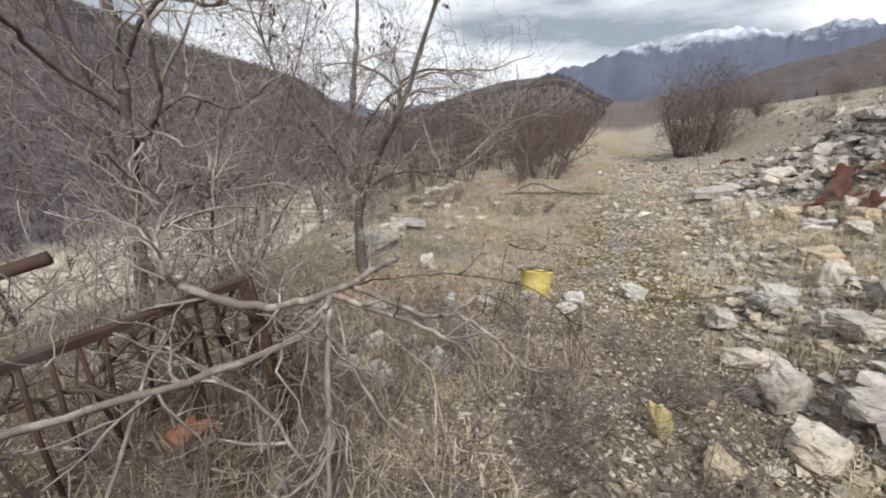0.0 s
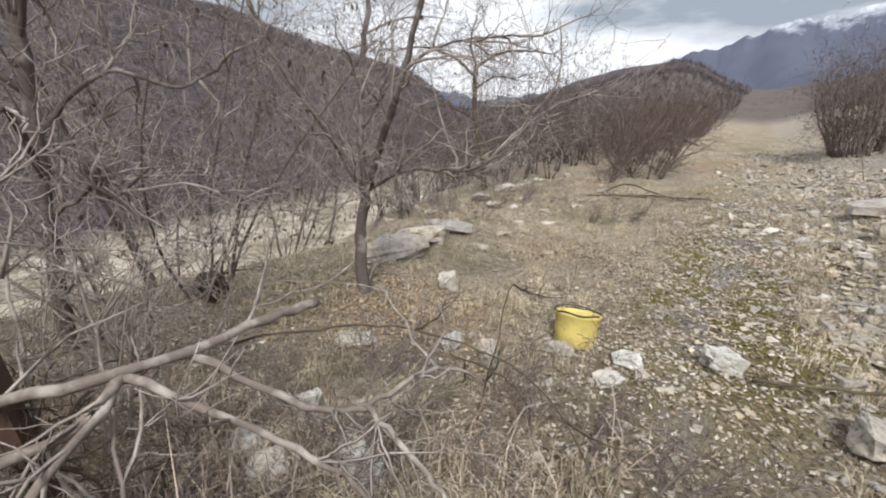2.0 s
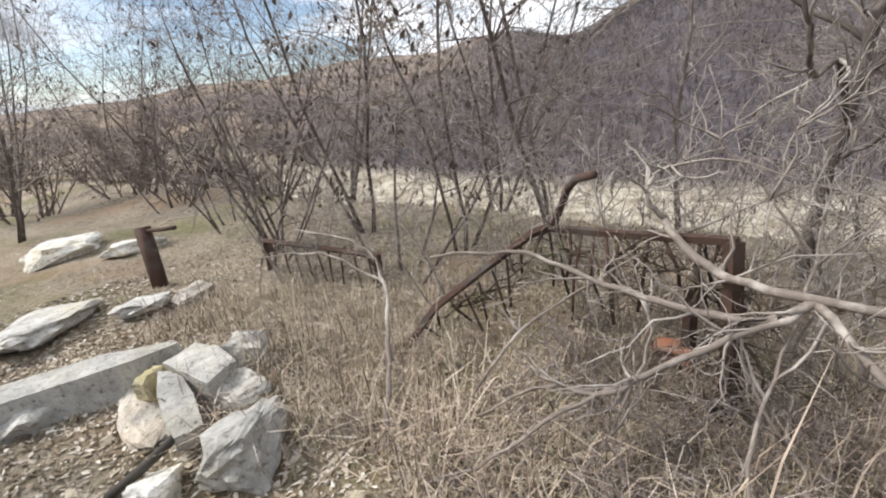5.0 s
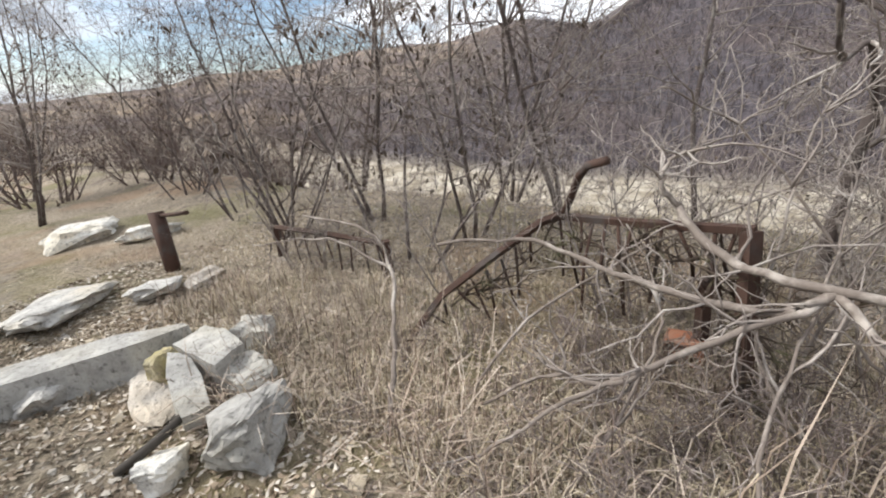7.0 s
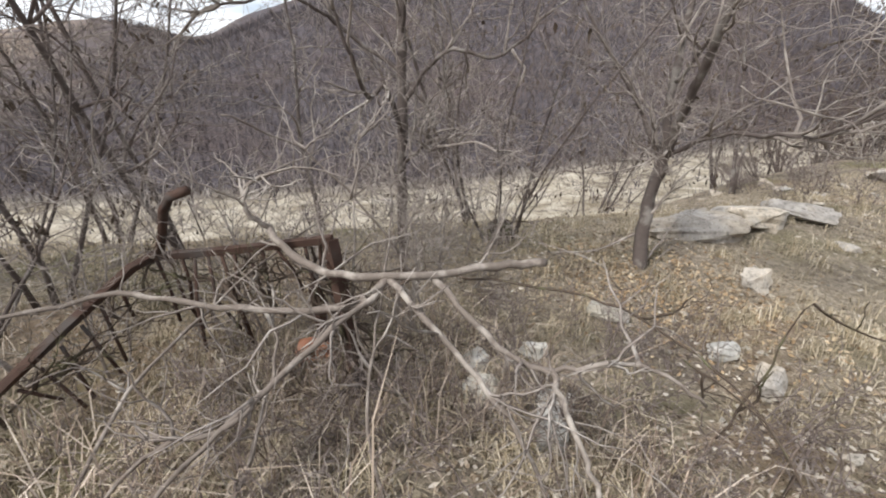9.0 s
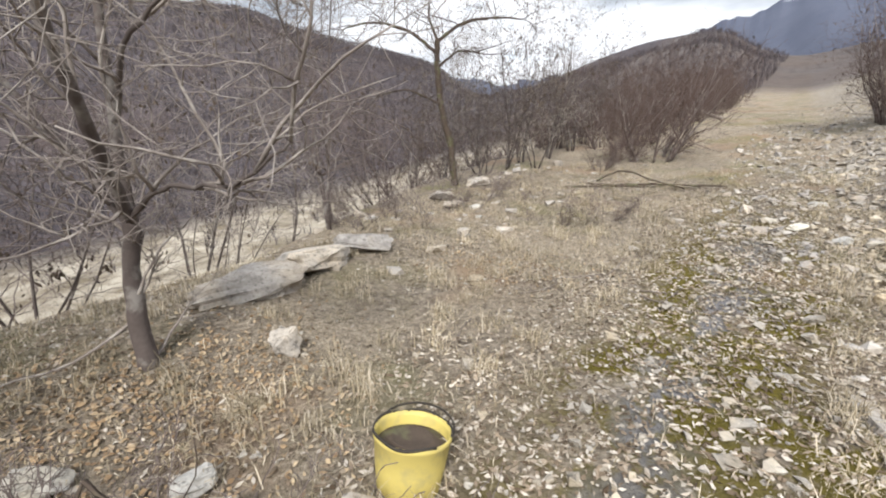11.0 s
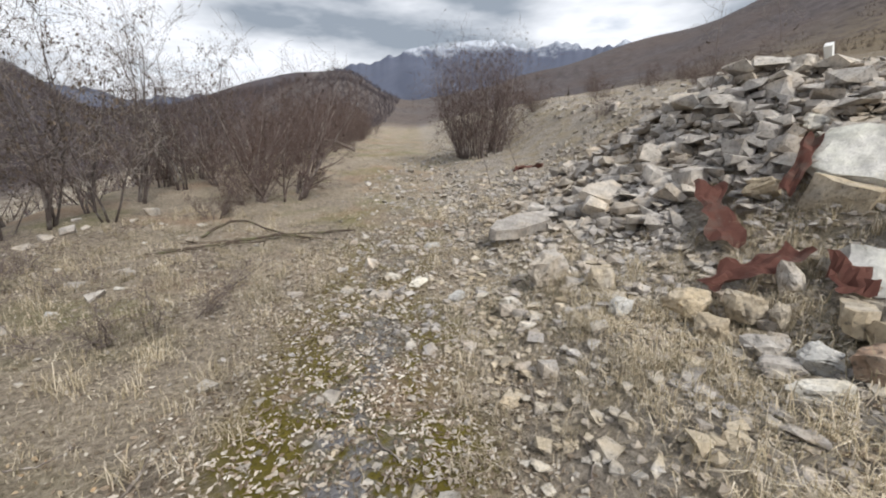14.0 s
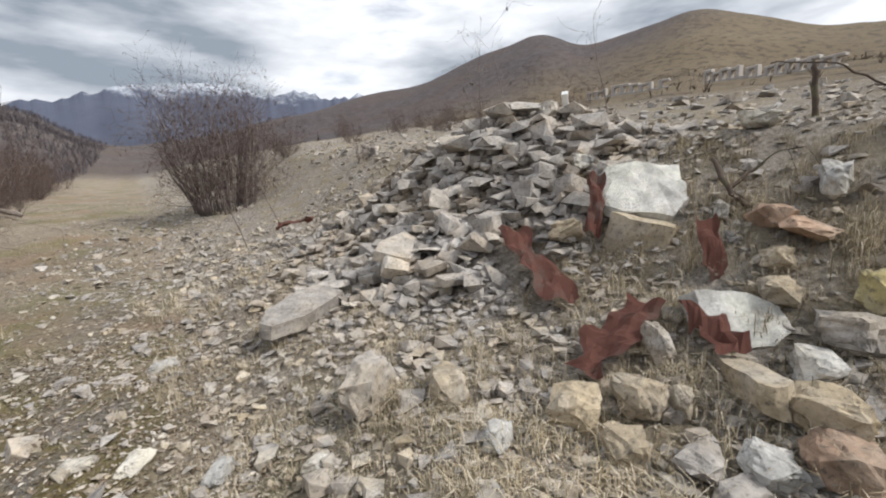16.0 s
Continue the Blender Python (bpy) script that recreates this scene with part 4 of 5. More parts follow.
BUSHES = [tree_thing("bare_bush", "dense leafless russet-brown thorn bush", 40 + i, 13, 2.6, 0.028, TWIG, RUSSET, 3, 0.10, 0.45, 0.16, 3, "thorn bushes") for i in range(3)]
TALL = tree_thing("bare_bush", "upright leafless russet bush beside the track", 47, 20, 3.3, 0.026, TWIG, RUSSET, 3, 0.2, 0.2, 0.13, 3, "thorn bushes")
TALL.matrix_world = pose(10.4, 16.6, gz(10.4, 16.6))
for x, y, turn in ((10.7, 17.3, 120), (10.35, 16.3, 220)):
    copy_thing(TALL, pose(x, y, gz(x, y), 0, 0, turn))
PALE_SHRUB = tree_thing("dry_shrub", "tangle of bleached leafless thorn twigs", 52, 7, 1.35, 0.012, PALETWIG, PALETWIG, 3, 0.0, 0.55, 0.27, 3, "dry shrubs")
PALE_SHRUB.matrix_world = pose(-1.45, 2.15, gz(-1.45, 2.15))
for x, y, turn, size in ((-1.9, 1.5, 80, 1.1), (-2.0, 0.5, 160, 1.0), (-1.75, 2.9, 210, 1.1), (-2.6, -1.2, 300, 1.0)):
    copy_thing(PALE_SHRUB, pose(x, y, gz(x, y), 0, 0, turn)).scale = (size, size, size)
LOW = tree_thing("low_shrub", "tangled brown dry shrub among weeds", 48, 26, 0.55, 0.006, TWIG, TWIG, 2, 0.0, 0.9, 0.3, 3, "dry shrubs")
LOW.matrix_world = pose(0.1, 2.25, gz(0.1, 2.25))
for x, y, turn, size in ((0.2, 1.75, 30, 0.8), (0.5, 1.95, 110, 0.9), (-0.1, 1.6, 250, 0.8), (-0.35, 1.3, 330, 0.8), (-0.9, 1.95, 45, 1.0), (0.42, 2.55, 70, 1.0), (-0.3, 2.05, 140, 0.9), (0.6, 2.2, 200, 0.8), (-0.75, 1.45, 260, 0.9), (-0.7, 0.7, 20, 0.7), (0.1, 2.8, 300, 0.9), (-1.2, 2.4, 100, 1.1), (-1.2, -0.2, 50, 0.7), (-0.9, 8.6, 10, 1.2), (-1.3, 9.3, 90, 1.3), (-0.6, 10.2, 130, 1.2), (-1.6, 10.3, 30, 1.4), (1.6, 9.2, 70, 1.0)):
    copy_thing(LOW, pose(x, y, gz(x, y), 0, 0, turn)).scale = (size, size, size)
ROWS_OF_BUSHES = []
for i in range(34):
    s = 14.5 + i * 1.05
    u = -3.4 - 0.025 * i + rng.gauss(0, 0.5) - (i % 3) * 0.9
    ROWS_OF_BUSHES.append((*from_track(u, s), i % 3, rng.uniform(0.6, 1.2)))
for i in range(26):  # low growth along the hedge's foot
    s = 12.5 + i * 1.1
    ROWS_OF_BUSHES.append((*from_track(-3.1 - 0.02 * i + rng.gauss(0, 0.25), s), i % 3, rng.uniform(0.25, 0.5)))
for i in range(7):  # the thicket below the bank
    ROWS_OF_BUSHES.append((*from_track(rng.uniform(-8.5, -4.6), rng.uniform(9.5, 20)), i % 3, rng.uniform(0.6, 1.0)))
for i in range(26):  # the thicket back along the bank
    ROWS_OF_BUSHES.append((*from_track(rng.uniform(-9, 0.5), rng.uniform(-22, -7.5)), i % 3, rng.uniform(0.55, 1.0)))
for i in range(22):  # scrub beyond the rubble heap
    ROWS_OF_BUSHES.append((*from_track(rng.uniform(5, 14), rng.uniform(15, 27)), i % 3, rng.uniform(0.2, 0.45)))
used = set()
for x, y, kind, size in ROWS_OF_BUSHES:
    x, y = float(x), float(y)
    m = pose(x, y, gz(x, y), 0, 0, rng.uniform(0, 360)) @ Matrix.Diagonal((size, size, size, 1))
    if kind in used:
        ob = copy_thing(BUSHES[kind], m)
        ob.scale = (size, size, size)
    else:
        BUSHES[kind].matrix_world = m
        used.add(kind)

SAP = tree_thing("sapling", "thin bare sapling growing out of the rubble", 61, 1, 1.9, 0.014, TWIG, TWIG, 2, 0.1, 0.15, 0.12, 2, "saplings")
SAP.matrix_world = pose(8.6, 12.0, gz(8.6, 12.0))
for x, y, size in ((7.9, 12.2, 1.0), (8.45, 8.0, 0.8), (13, 9, 1.2), (14.5, 7.2, 1.3)):
    copy_thing(SAP, pose(x, y, gz(x, y), 0, 0, x * 50)).scale = (size, size, size)


# bare woods on the far slopes, and scrub on the brown hill
def far_woods(count, seed, pick, tall, thick=1.0):
    g = np.random.default_rng(seed)
    x, y = pick(g, count)
    n = len(x)
    z = land(x, y) - 0.2
    h = tall * g.uniform(0.5, 1.2, n)
    vs, fs = [], []
    for j in range(7):
        a = g.uniform(0, 6.28, n)
        lo, le = (np.zeros(n), np.zeros(n)) if j == 0 else (g.uniform(0.05, 0.5, n), g.uniform(0.15, 0.5, n))
        hi = np.ones(n) if j == 0 else np.minimum(lo + g.uniform(0.3, 0.6, n), 1.1)
        w = h * (0.018 if j == 0 else 0.013) * thick
        b = g.uniform(0, 6.28, n)
        bx, by = np.cos(b) * w, np.sin(b) * w
        vs.append(np.stack([np.stack([x - bx, y - by, z + h * lo], -1), np.stack([x + bx, y + by, z + h * lo], -1),
                            np.stack([x + np.cos(a) * le * h, y + np.sin(a) * le * h, z + h * hi], -1)], 1))
    v = np.stack(vs, 1).reshape(-1, 3)
    return v, np.arange(len(v)).reshape(-1, 3)


def pick_west(g, n):
    u, s = -9 - 185 * g.random(n), g.uniform(-160, 190, n)
    x, y = from_track(u, s)
    keep = g.random(n) < np.where(u > -44, 0.10, 1.0) * smooth(-100, -40, s)
    return x[keep], y[keep]


def pick_north(g, n):
    u, s = g.uniform(-40, 60, n), g.uniform(48, 230, n)
    x, y = from_track(u, s)
    keep = u < -6
    return x[keep], y[keep]


def pick_east(g, n):
    u, s = 9 + 125 * g.random(n) ** 0.8, g.uniform(-60, 110, n)
    x, y = from_track(u, s)
    keep = (vnoise(x, y, 9, 51) + 0.5 * vnoise(x, y, 3, 52) > 0.2) & (g.random(n) < np.where(u < 40, 0.25, 1.0))
    return x[keep], y[keep]


v, f = far_woods(52000, 1, pick_west, 2.2, 1.6)
tagged(new("far_woods", bulk_mesh("far_woods", v, f, WOODS)), "leafless grey-purple woods on the valley's far slope", "woods", kind="stuff")
v, f = far_woods(9000, 2, pick_north, 2.6, 1.5)
tagged(new("far_woods", bulk_mesh("far_woods", v, f, WOODS)), "leafless brown woods up the valley", "woods", kind="stuff")
v, f = far_woods(24000, 3, pick_east, 0.75, 3.0)
tagged(new("hill_scrub", bulk_mesh("hill_scrub", v, f, SCRUB)), "low dry brown scrub on the hillside", "scrub", kind="stuff")


# ---- dead wood ----
def branch_thing(name, label, limbs, mat, category="branch", seed=0, twigs=0, reach=0.3, depth=1, fine=None):
    """Dead wood from a few bent limbs: each a list of (x, y, z) bends, thick at its start."""
    root = tagged(new(name), label, category)
    root.location = limbs[0][2][0]
    base = Vector(limbs[0][2][0])
    rng = random.Random(seed)
    for r0, r1, bends in limbs:
        b = Builder()
        ctl = [Vector(p) - base for p in bends]
        pts = []
        for i in range(len(ctl) - 1):
            p0, p1, p2, p3 = ctl[max(i - 1, 0)], ctl[i], ctl[i + 1], ctl[min(i + 2, len(ctl) - 1)]
            for j in range(6):
                t = j / 6
                pts.append(0.5 * (2 * p1 + (p2 - p0) * t + (2 * p0 - 5 * p1 + 4 * p2 - p3) * t * t + (3 * p1 - p0 - 3 * p2 + p3) * t ** 3))
        pts.append(ctl[-1])
        pts = [p + Vector((rng.gauss(0, 0.006), rng.gauss(0, 0.006), rng.gauss(0, 0.006))) for p in pts]
        n = len(pts)
        b.tube(pts, [(r0 + (r1 - r0) * i / (n - 1)) * rng.uniform(0.88, 1.12) for i in range(n)], 7)
        part("limb", b.mesh("limb", mat), root)
        b = Builder()
        for _ in range(twigs):
            i = rng.randrange(2, n)
            d = (pts[i] - pts[i - 1]).normalized() + Vector((rng.gauss(0, 0.6), rng.gauss(0, 0.6), rng.gauss(0, 0.6)))
            grow(b, pts[i], d.normalized(), reach * rng.uniform(0.4, 1.3), 0.004 + 0.004 * depth, depth, rng, None, 0.27, 0.02, 4, 2 + depth)
        if b.v:
            tagged(part("twig_spray", b.mesh("twig_spray", fine or mat), root), kind="stuff")
    return root


branch_thing("fallen_branch", "bleached dead branch propped across the rusty railing", [
    (0.021, 0.017, [(-0.41, 2.50, 0.57), (-0.48, 2.37, 0.57), (-0.67, 1.84, 0.58), (-0.91, 1.58, 0.61), (-1.17, 1.48, 0.74)]),
    (0.018, 0.009, [(-0.67, 1.84, 0.58), (-0.72, 1.65, 0.47), (-1.01, 1.21, 0.48), (-1.31, 0.85, 0.53), (-1.41, 0.31, 0.48)]),
    (0.015, 0.006, [(-0.62, 2.01, 0.57), (-0.25, 2.09, 0.36), (-0.05, 2.18, 0.33), (0.17, 2.38, 0.40), (0.36, 2.50, 0.30)]),
    (0.013, 0.005, [(-0.05, 2.18, 0.33), (0.17, 2.08, 0.22), (0.32, 2.06, 0.05), (0.40, 2.05, -0.15)]),
    (0.015, 0.005, [(-0.66, 1.83, 0.57), (-0.22, 1.92, 0.36), (0.03, 1.98, 0.16), (0.15, 2.02, -0.15)]),
    (0.014, 0.006, [(-0.67, 1.80, 0.54), (-0.57, 1.32, 0.35), (-0.52, 1.13, 0.27), (-0.64, 0.88, 0.18), (-0.8, 0.6, -0.15)]),
    (0.010, 0.004, [(-0.57, 1.32, 0.35), (-0.48, 0.98, 0.20), (-0.45, 0.66, -0.05), (-0.45, 0.5, -0.2)]),
    (0.014, 0.006, [(-1.17, 1.48, 0.74), (-1.16, 1.40, 0.84), (-1.18, 1.43, 0.95), (-1.16, 1.51, 0.98)]),
], DEAD, seed=3, twigs=8, reach=0.4, depth=1, fine=PALETWIG)
branch_thing("bare_tree", "small bare grey tree with a forked trunk", [
    (0.055, 0.045, [(-0.88, 4.18, -0.25), (-0.94, 4.24, 0.35), (-0.91, 4.32, 0.86)]),
    (0.036, 0.012, [(-0.91, 4.32, 0.80), (-0.98, 4.42, 1.5), (-0.92, 4.50, 2.4), (-0.86, 4.5, 3.3)]),
    (0.034, 0.012, [(-0.91, 4.32, 0.80), (-0.66, 4.05, 1.25), (-0.41, 3.80, 1.69), (-0.15, 3.65, 2.4), (0.0, 3.6, 3.0)]),
    (0.022, 0.008, [(-0.91, 4.30, 0.78), (-1.20, 4.25, 1.3), (-1.60, 4.15, 1.9), (-1.8, 4.1, 2.5)]),
    (0.018, 0.006, [(-0.91, 4.30, 0.82), (-0.5, 4.2, 1.02), (0.0, 4.1, 1.05), (0.35, 4.1, 1.22)]),
    (0.016, 0.006, [(-0.96, 4.40, 1.35), (-0.6, 4.3, 1.75), (-0.2, 4.4, 2.0), (0.3, 4.5, 2.05)]),
], BARK, "tree", 21, 9, 0.75, 2, PALETWIG)
branch_thing("bare_tree", "dark leaning bare tree with a flat spreading crown", [
    (0.075, 0.05, [(-0.62, 11.1, -0.15), (-0.70, 11.12, 0.8), (-0.92, 11.2, 1.7), (-0.98, 11.25, 2.5), (-0.96, 11.25, 2.95)]),
    (0.04, 0.012, [(-0.96, 11.25, 2.9), (-0.5, 11.2, 3.15), (0.1, 11.1, 3.2), (0.75, 11.0, 3.1)]),
    (0.04, 0.012, [(-0.98, 11.25, 2.7), (-1.5, 11.1, 3.1), (-2.2, 11.0, 3.3), (-2.9, 10.9, 3.2)]),
    (0.03, 0.01, [(-0.98, 11.25, 2.4), (-0.5, 11.0, 2.65), (0.0, 10.8, 2.55)]),
    (0.03, 0.01, [(-0.96, 11.25, 2.9), (-1.1, 11.2, 3.4), (-1.0, 11.1, 3.8)]),
    (0.025, 0.008, [(-0.90, 11.2, 1.7), (-1.5, 11.0, 2.0), (-2.1, 10.9, 1.95)]),
], DARKWOOD, "tree", 22, 9, 0.8, 2, BARK)
branch_thing("dead_tree", "bleached dead tree with crooked spreading limbs", [
    (0.045, 0.03, [(-2.2, 2.7, -0.2), (-2.16, 2.72, 0.7), (-2.12, 2.75, 1.5), (-2.15, 2.8, 2.3)]),
    (0.02, 0.008, [(-2.14, 2.74, 1.0), (-1.9, 2.5, 1.35), (-1.75, 2.3, 1.3), (-1.5, 2.1, 1.5), (-1.45, 2.0, 1.75)]),
    (0.02, 0.008, [(-2.13, 2.75, 1.25), (-1.9, 3.0, 1.6), (-1.7, 3.3, 1.55), (-1.5, 3.5, 1.75)]),
    (0.018, 0.007, [(-2.13, 2.75, 1.45), (-2.3, 2.4, 1.75), (-2.2, 2.0, 1.9), (-2.4, 1.6, 1.85)]),
    (0.018, 0.007, [(-2.13, 2.76, 1.7), (-1.8, 2.7, 2.1), (-1.5, 2.9, 2.15), (-1.3, 2.8, 2.5)]),
    (0.016, 0.006, [(-2.14, 2.74, 0.8), (-1.85, 2.8, 1.0), (-1.6, 2.65, 0.95), (-1.4, 2.75, 1.12)]),
], BARK, "tree", 31, 7, 0.6, 2, PALETWIG)
branch_thing("bramble", "arching brown bramble stem over the dry weeds", [
    (0.006, 0.003, [(-0.62, 2.15, 0.52), (-0.25, 2.62, 0.42), (0.25, 2.60, 0.40), (0.62, 2.45, 0.28), (0.85, 2.35, -0.1)]),
    (0.006, 0.003, [(0.30, 2.9, -0.15), (0.36, 3.0, 0.2), (0.42, 3.05, 0.55)]),
    (0.005, 0.003, [(0.15, 2.75, 0.25), (0.4, 2.85, 0.12), (0.62, 2.9, -0.15)]),
], DARKWOOD, "bramble", 5, 2)
branch_thing("bramble_tangle", "dark tangled bramble hanging from the rusty railing", [
    (0.007, 0.004, [(-1.72, 0.95, 0.50), (-1.5, 1.2, 0.42), (-1.25, 1.45, 0.50), (-1.0, 1.7, 0.45)]),
    (0.007, 0.004, [(-0.95, 1.85, -0.2), (-0.98, 1.78, 0.15), (-1.05, 1.70, 0.40), (-1.2, 1.55, 0.55)]),
    (0.006, 0.004, [(-0.80, 1.55, -0.2), (-0.90, 1.66, 0.1), (-0.92, 1.8, 0.35), (-0.75, 2.0, 0.5)]),
    (0.006, 0.004, [(-1.45, 0.35, 0.05), (-1.55, 0.7, 0.25), (-1.62, 0.95, 0.42)]),
], DARKWOOD, "bramble", 41, 9, 0.24, 2)
branch_thing("bleached_brushwood", "pale bleached brushwood heaped before the railing", [
    (0.010, 0.004, [(-0.35, 0.95, -0.2), (-0.6, 1.2, 0.1), (-0.95, 1.4, 0.35), (-1.3, 1.3, 0.62)]),
    (0.010, 0.004, [(-0.5, 1.95, -0.2), (-0.85, 1.75, 0.2), (-1.15, 1.9, 0.75), (-1.25, 2.0, 1.15)]),
    (0.009, 0.004, [(-0.9, 0.5, -0.2), (-1.1, 0.9, 0.25), (-1.2, 1.5, 0.6), (-1.1, 2.0, 0.9)]),
    (0.009, 0.004, [(-0.2, 1.55, -0.2), (-0.45, 1.6, 0.15), (-0.75, 1.85, 0.5), (-1.3, 2.2, 0.8)]),
    (0.008, 0.004, [(-1.0, 2.3, -0.2), (-1.1, 2.1, 0.5), (-1.35, 1.8, 1.0), (-1.3, 1.4, 1.25)]),
], DEAD, "brushwood", 43, 5, 0.34, 1, PALETWIG)
branch_thing("leaning_sapling", "bleached dead sapling leaning over the railing", [
    (0.016, 0.008, [(-0.62, 0.2, -0.2), (-0.95, 0.14, 0.06), (-1.43, 0.0, 0.30), (-1.7, -0.25, 0.46), (-2.0, -0.9, 0.5)]),
    (0.010, 0.004, [(-1.43, 0.0, 0.30), (-1.6, -0.5, 0.44), (-1.75, -1.2, 0.34)]),
], DEAD, seed=8, twigs=4)
branch_thing("brushwood", "dark brushwood lying across the track's edge", [
    (0.03, 0.012, [(1.92, 11.14, 0.1), (2.6, 10.95, 0.12), (3.31, 11.04, 0.12), (4.38, 10.95, 0.1)]),
    (0.022, 0.008, [(2.2, 11.3, 0.15), (2.7, 11.5, 0.32), (3.2, 10.9, 0.2), (3.8, 10.6, 0.08)]),
    (0.02, 0.008, [(1.6, 10.7, 0.1), (2.4, 10.7, 0.14), (3.0, 10.75, 0.1)]),
], DARKWOOD, "branches", 9, 4)
branch_thing("fallen_log", "grey log lying by the thorn bushes", [
    (0.09, 0.07, [(6.2, 23.2, gz(6.2, 23.2) + 0.45), (7.2, 23.6, gz(7.2, 23.6) + 0.35), (8.1, 23.2, gz(8.1, 23.2) + 0.08)]),
], DEAD, "log", 10, 0)
branch_thing("fallen_log", "second grey log half sunk by the bushes", [
    (0.08, 0.06, [(5.6, 23.6, gz(5.6, 23.6) + 0.2), (7.0, 24.0, gz(7, 24) + 0.2), (7.8, 24.2, gz(7.8, 24.2) + 0.1)]),
], DEAD, "log", 18, 0)
branch_thing("stick", "thin pale stick lying on the track", [(0.009, 0.005, [(2.02, 6.3, -0.16), (2.2, 6.05, -0.15), (2.45, 5.85, -0.16)])], DEAD, "stick", 11, 1)
branch_thing("stick", "thin dry twig lying in short grass", [(0.006, 0.004, [(1.3, 6.3, -0.15), (1.6, 6.4, -0.13), (1.95, 6.6, -0.15)])], DEAD, "stick", 12, 1)
branch_thing("stick", "dark straight stick on the stones", [(0.012, 0.008, [(1.9, 3.55, -0.12), (2.3, 3.5, -0.09), (2.9, 3.45, -0.02)])], DARKWOOD, "stick", 13, 0)
for i in range(14):  # dry twigs dropped beside the worn strip
    u, s = rng.uniform(-1.6, 1.4), rng.uniform(5.0, 9.0)
    x, y = float(TY * u + TX * s), float(-TX * u + TY * s)
    w, l = rng.uniform(0, 6.28), rng.uniform(0.12, 0.3)
    bends = [(x + math.cos(w + 0.3 * q) * l * q, y + math.sin(w + 0.3 * q) * l * q, gz(x + math.cos(w + 0.3 * q) * l * q, y + math.sin(w + 0.3 * q) * l * q) + 0.012) for q in (-1, 0, 1)]
    branch_thing("stick", "thin bleached twig lying on short dry grass", [(0.007, 0.003, bends)], DEAD, "stick", 200 + i, 1, 0.1)
branch_thing("stump", "dark rotten mossy tree stump", [(0.17, 0.11, [(-2.05, 3.68, -0.2), (-2.03, 3.68, 0.0), (-2.0, 3.66, 0.14)]), (0.06, 0.04, [(-2.0, 3.6, -0.1), (-1.85, 3.55, 0.1), (-1.8, 3.5, 0.22)])], DARKWOOD, "stump", 14, 3)
branch_thing("dead_branch", "dark crooked branch stuck in the rubble", [(0.03, 0.018, [(7.25, 5.15, 1.1), (7.3, 5.35, 1.32), (7.55, 5.45, 1.55)]), (0.02, 0.01, [(7.3, 5.35, 1.32), (7.5, 5.1, 1.5)])], DARKWOOD, "branch", 15, 1)
branch_thing("fence_post", "leaning dark wooden fence post", [(0.032, 0.028, [(9.2, 4.45, gz(9.2, 4.45) - 0.15), (9.24, 4.46, 2.1), (9.3, 4.47, 2.5)])], DARKWOOD, "post", 16, 0)
branch_thing("dead_branch", "thin arching dead branch beside the fence post", [(0.014, 0.006, [(8.6, 3.7, gz(8.6, 3.7)), (8.8, 4.0, 2.1), (8.9, 4.4, 2.4), (8.9, 4.9, 2.5)])], DARKWOOD, "branch", 17, 2)

# ---- rusty railing ----
railing = tagged(new("iron_railing"), "bent rusty iron railing half buried in thicket", "railing")


def bar(name, pts, r, mat, parent, sides=6):
    b = Builder()
    b.tube([Vector(p) for p in pts], [r] * len(pts), sides)
    return part(name, b.mesh(name, mat, sides > 4), parent)


railing.location = (0, 0, 0)
bar("top_rail", [(-1.70, 0.98, 0.55), (-1.35, 1.36, 0.61), (-1.00, 1.72, 0.685)], 0.024, RUST, railing, 4)
bar("post", [(-0.88, 1.74, -0.3), (-0.93, 1.73, 0.2), (-1.01, 1.71, 0.68)], 0.04, RUST, railing, 4)
bar("post", [(-1.30, 1.72, -0.3), (-1.28, 1.70, 0.0), (-1.27, 1.68, 0.35)], 0.035, RUST, railing, 4)
bar("brace", [(-1.36, 0.04, -0.22), (-1.45, 0.30, 0.12), (-1.55, 0.60, 0.33), (-1.64, 0.90, 0.53), (-1.70, 1.02, 0.56)], 0.026, RUST, railing, 4)
bar("horn", [(-1.66, 1.02, 0.55), (-1.62, 1.06, 0.68), (-1.57, 1.09, 0.80), (-1.50, 1.13, 0.88), (-1.36, 1.20, 0.925)], 0.024, RUST, railing)
rng = random.Random(4)
for i in range(13):
    t = (i + 0.5) / 13
    p = Vector((-1.70, 0.98, 0.53)).lerp(Vector((-1.02, 1.70, 0.66)), t)
    q = p + Vector((rng.gauss(0, 0.06), rng.gauss(0, 0.06), -rng.uniform(0.25, 0.55)))
    bar("baluster", [p, (p + q) / 2 + Vector((rng.gauss(0, 0.03), rng.gauss(0, 0.03), 0)), q], 0.009, RUST, railing, 5)
for i in range(8):
    t = (i + 1.5) / 9.5
    p = Vector((-1.38, 0.1, -0.1)).lerp(Vector((-1.64, 0.92, 0.52)), t)
    q = p + Vector((rng.gauss(-0.05, 0.06), rng.gauss(0.08, 0.06), -rng.uniform(0.12, 0.3) * (0.4 + t)))
    bar("baluster", [p, (p + q) / 2, q], 0.009, RUST, railing, 5)

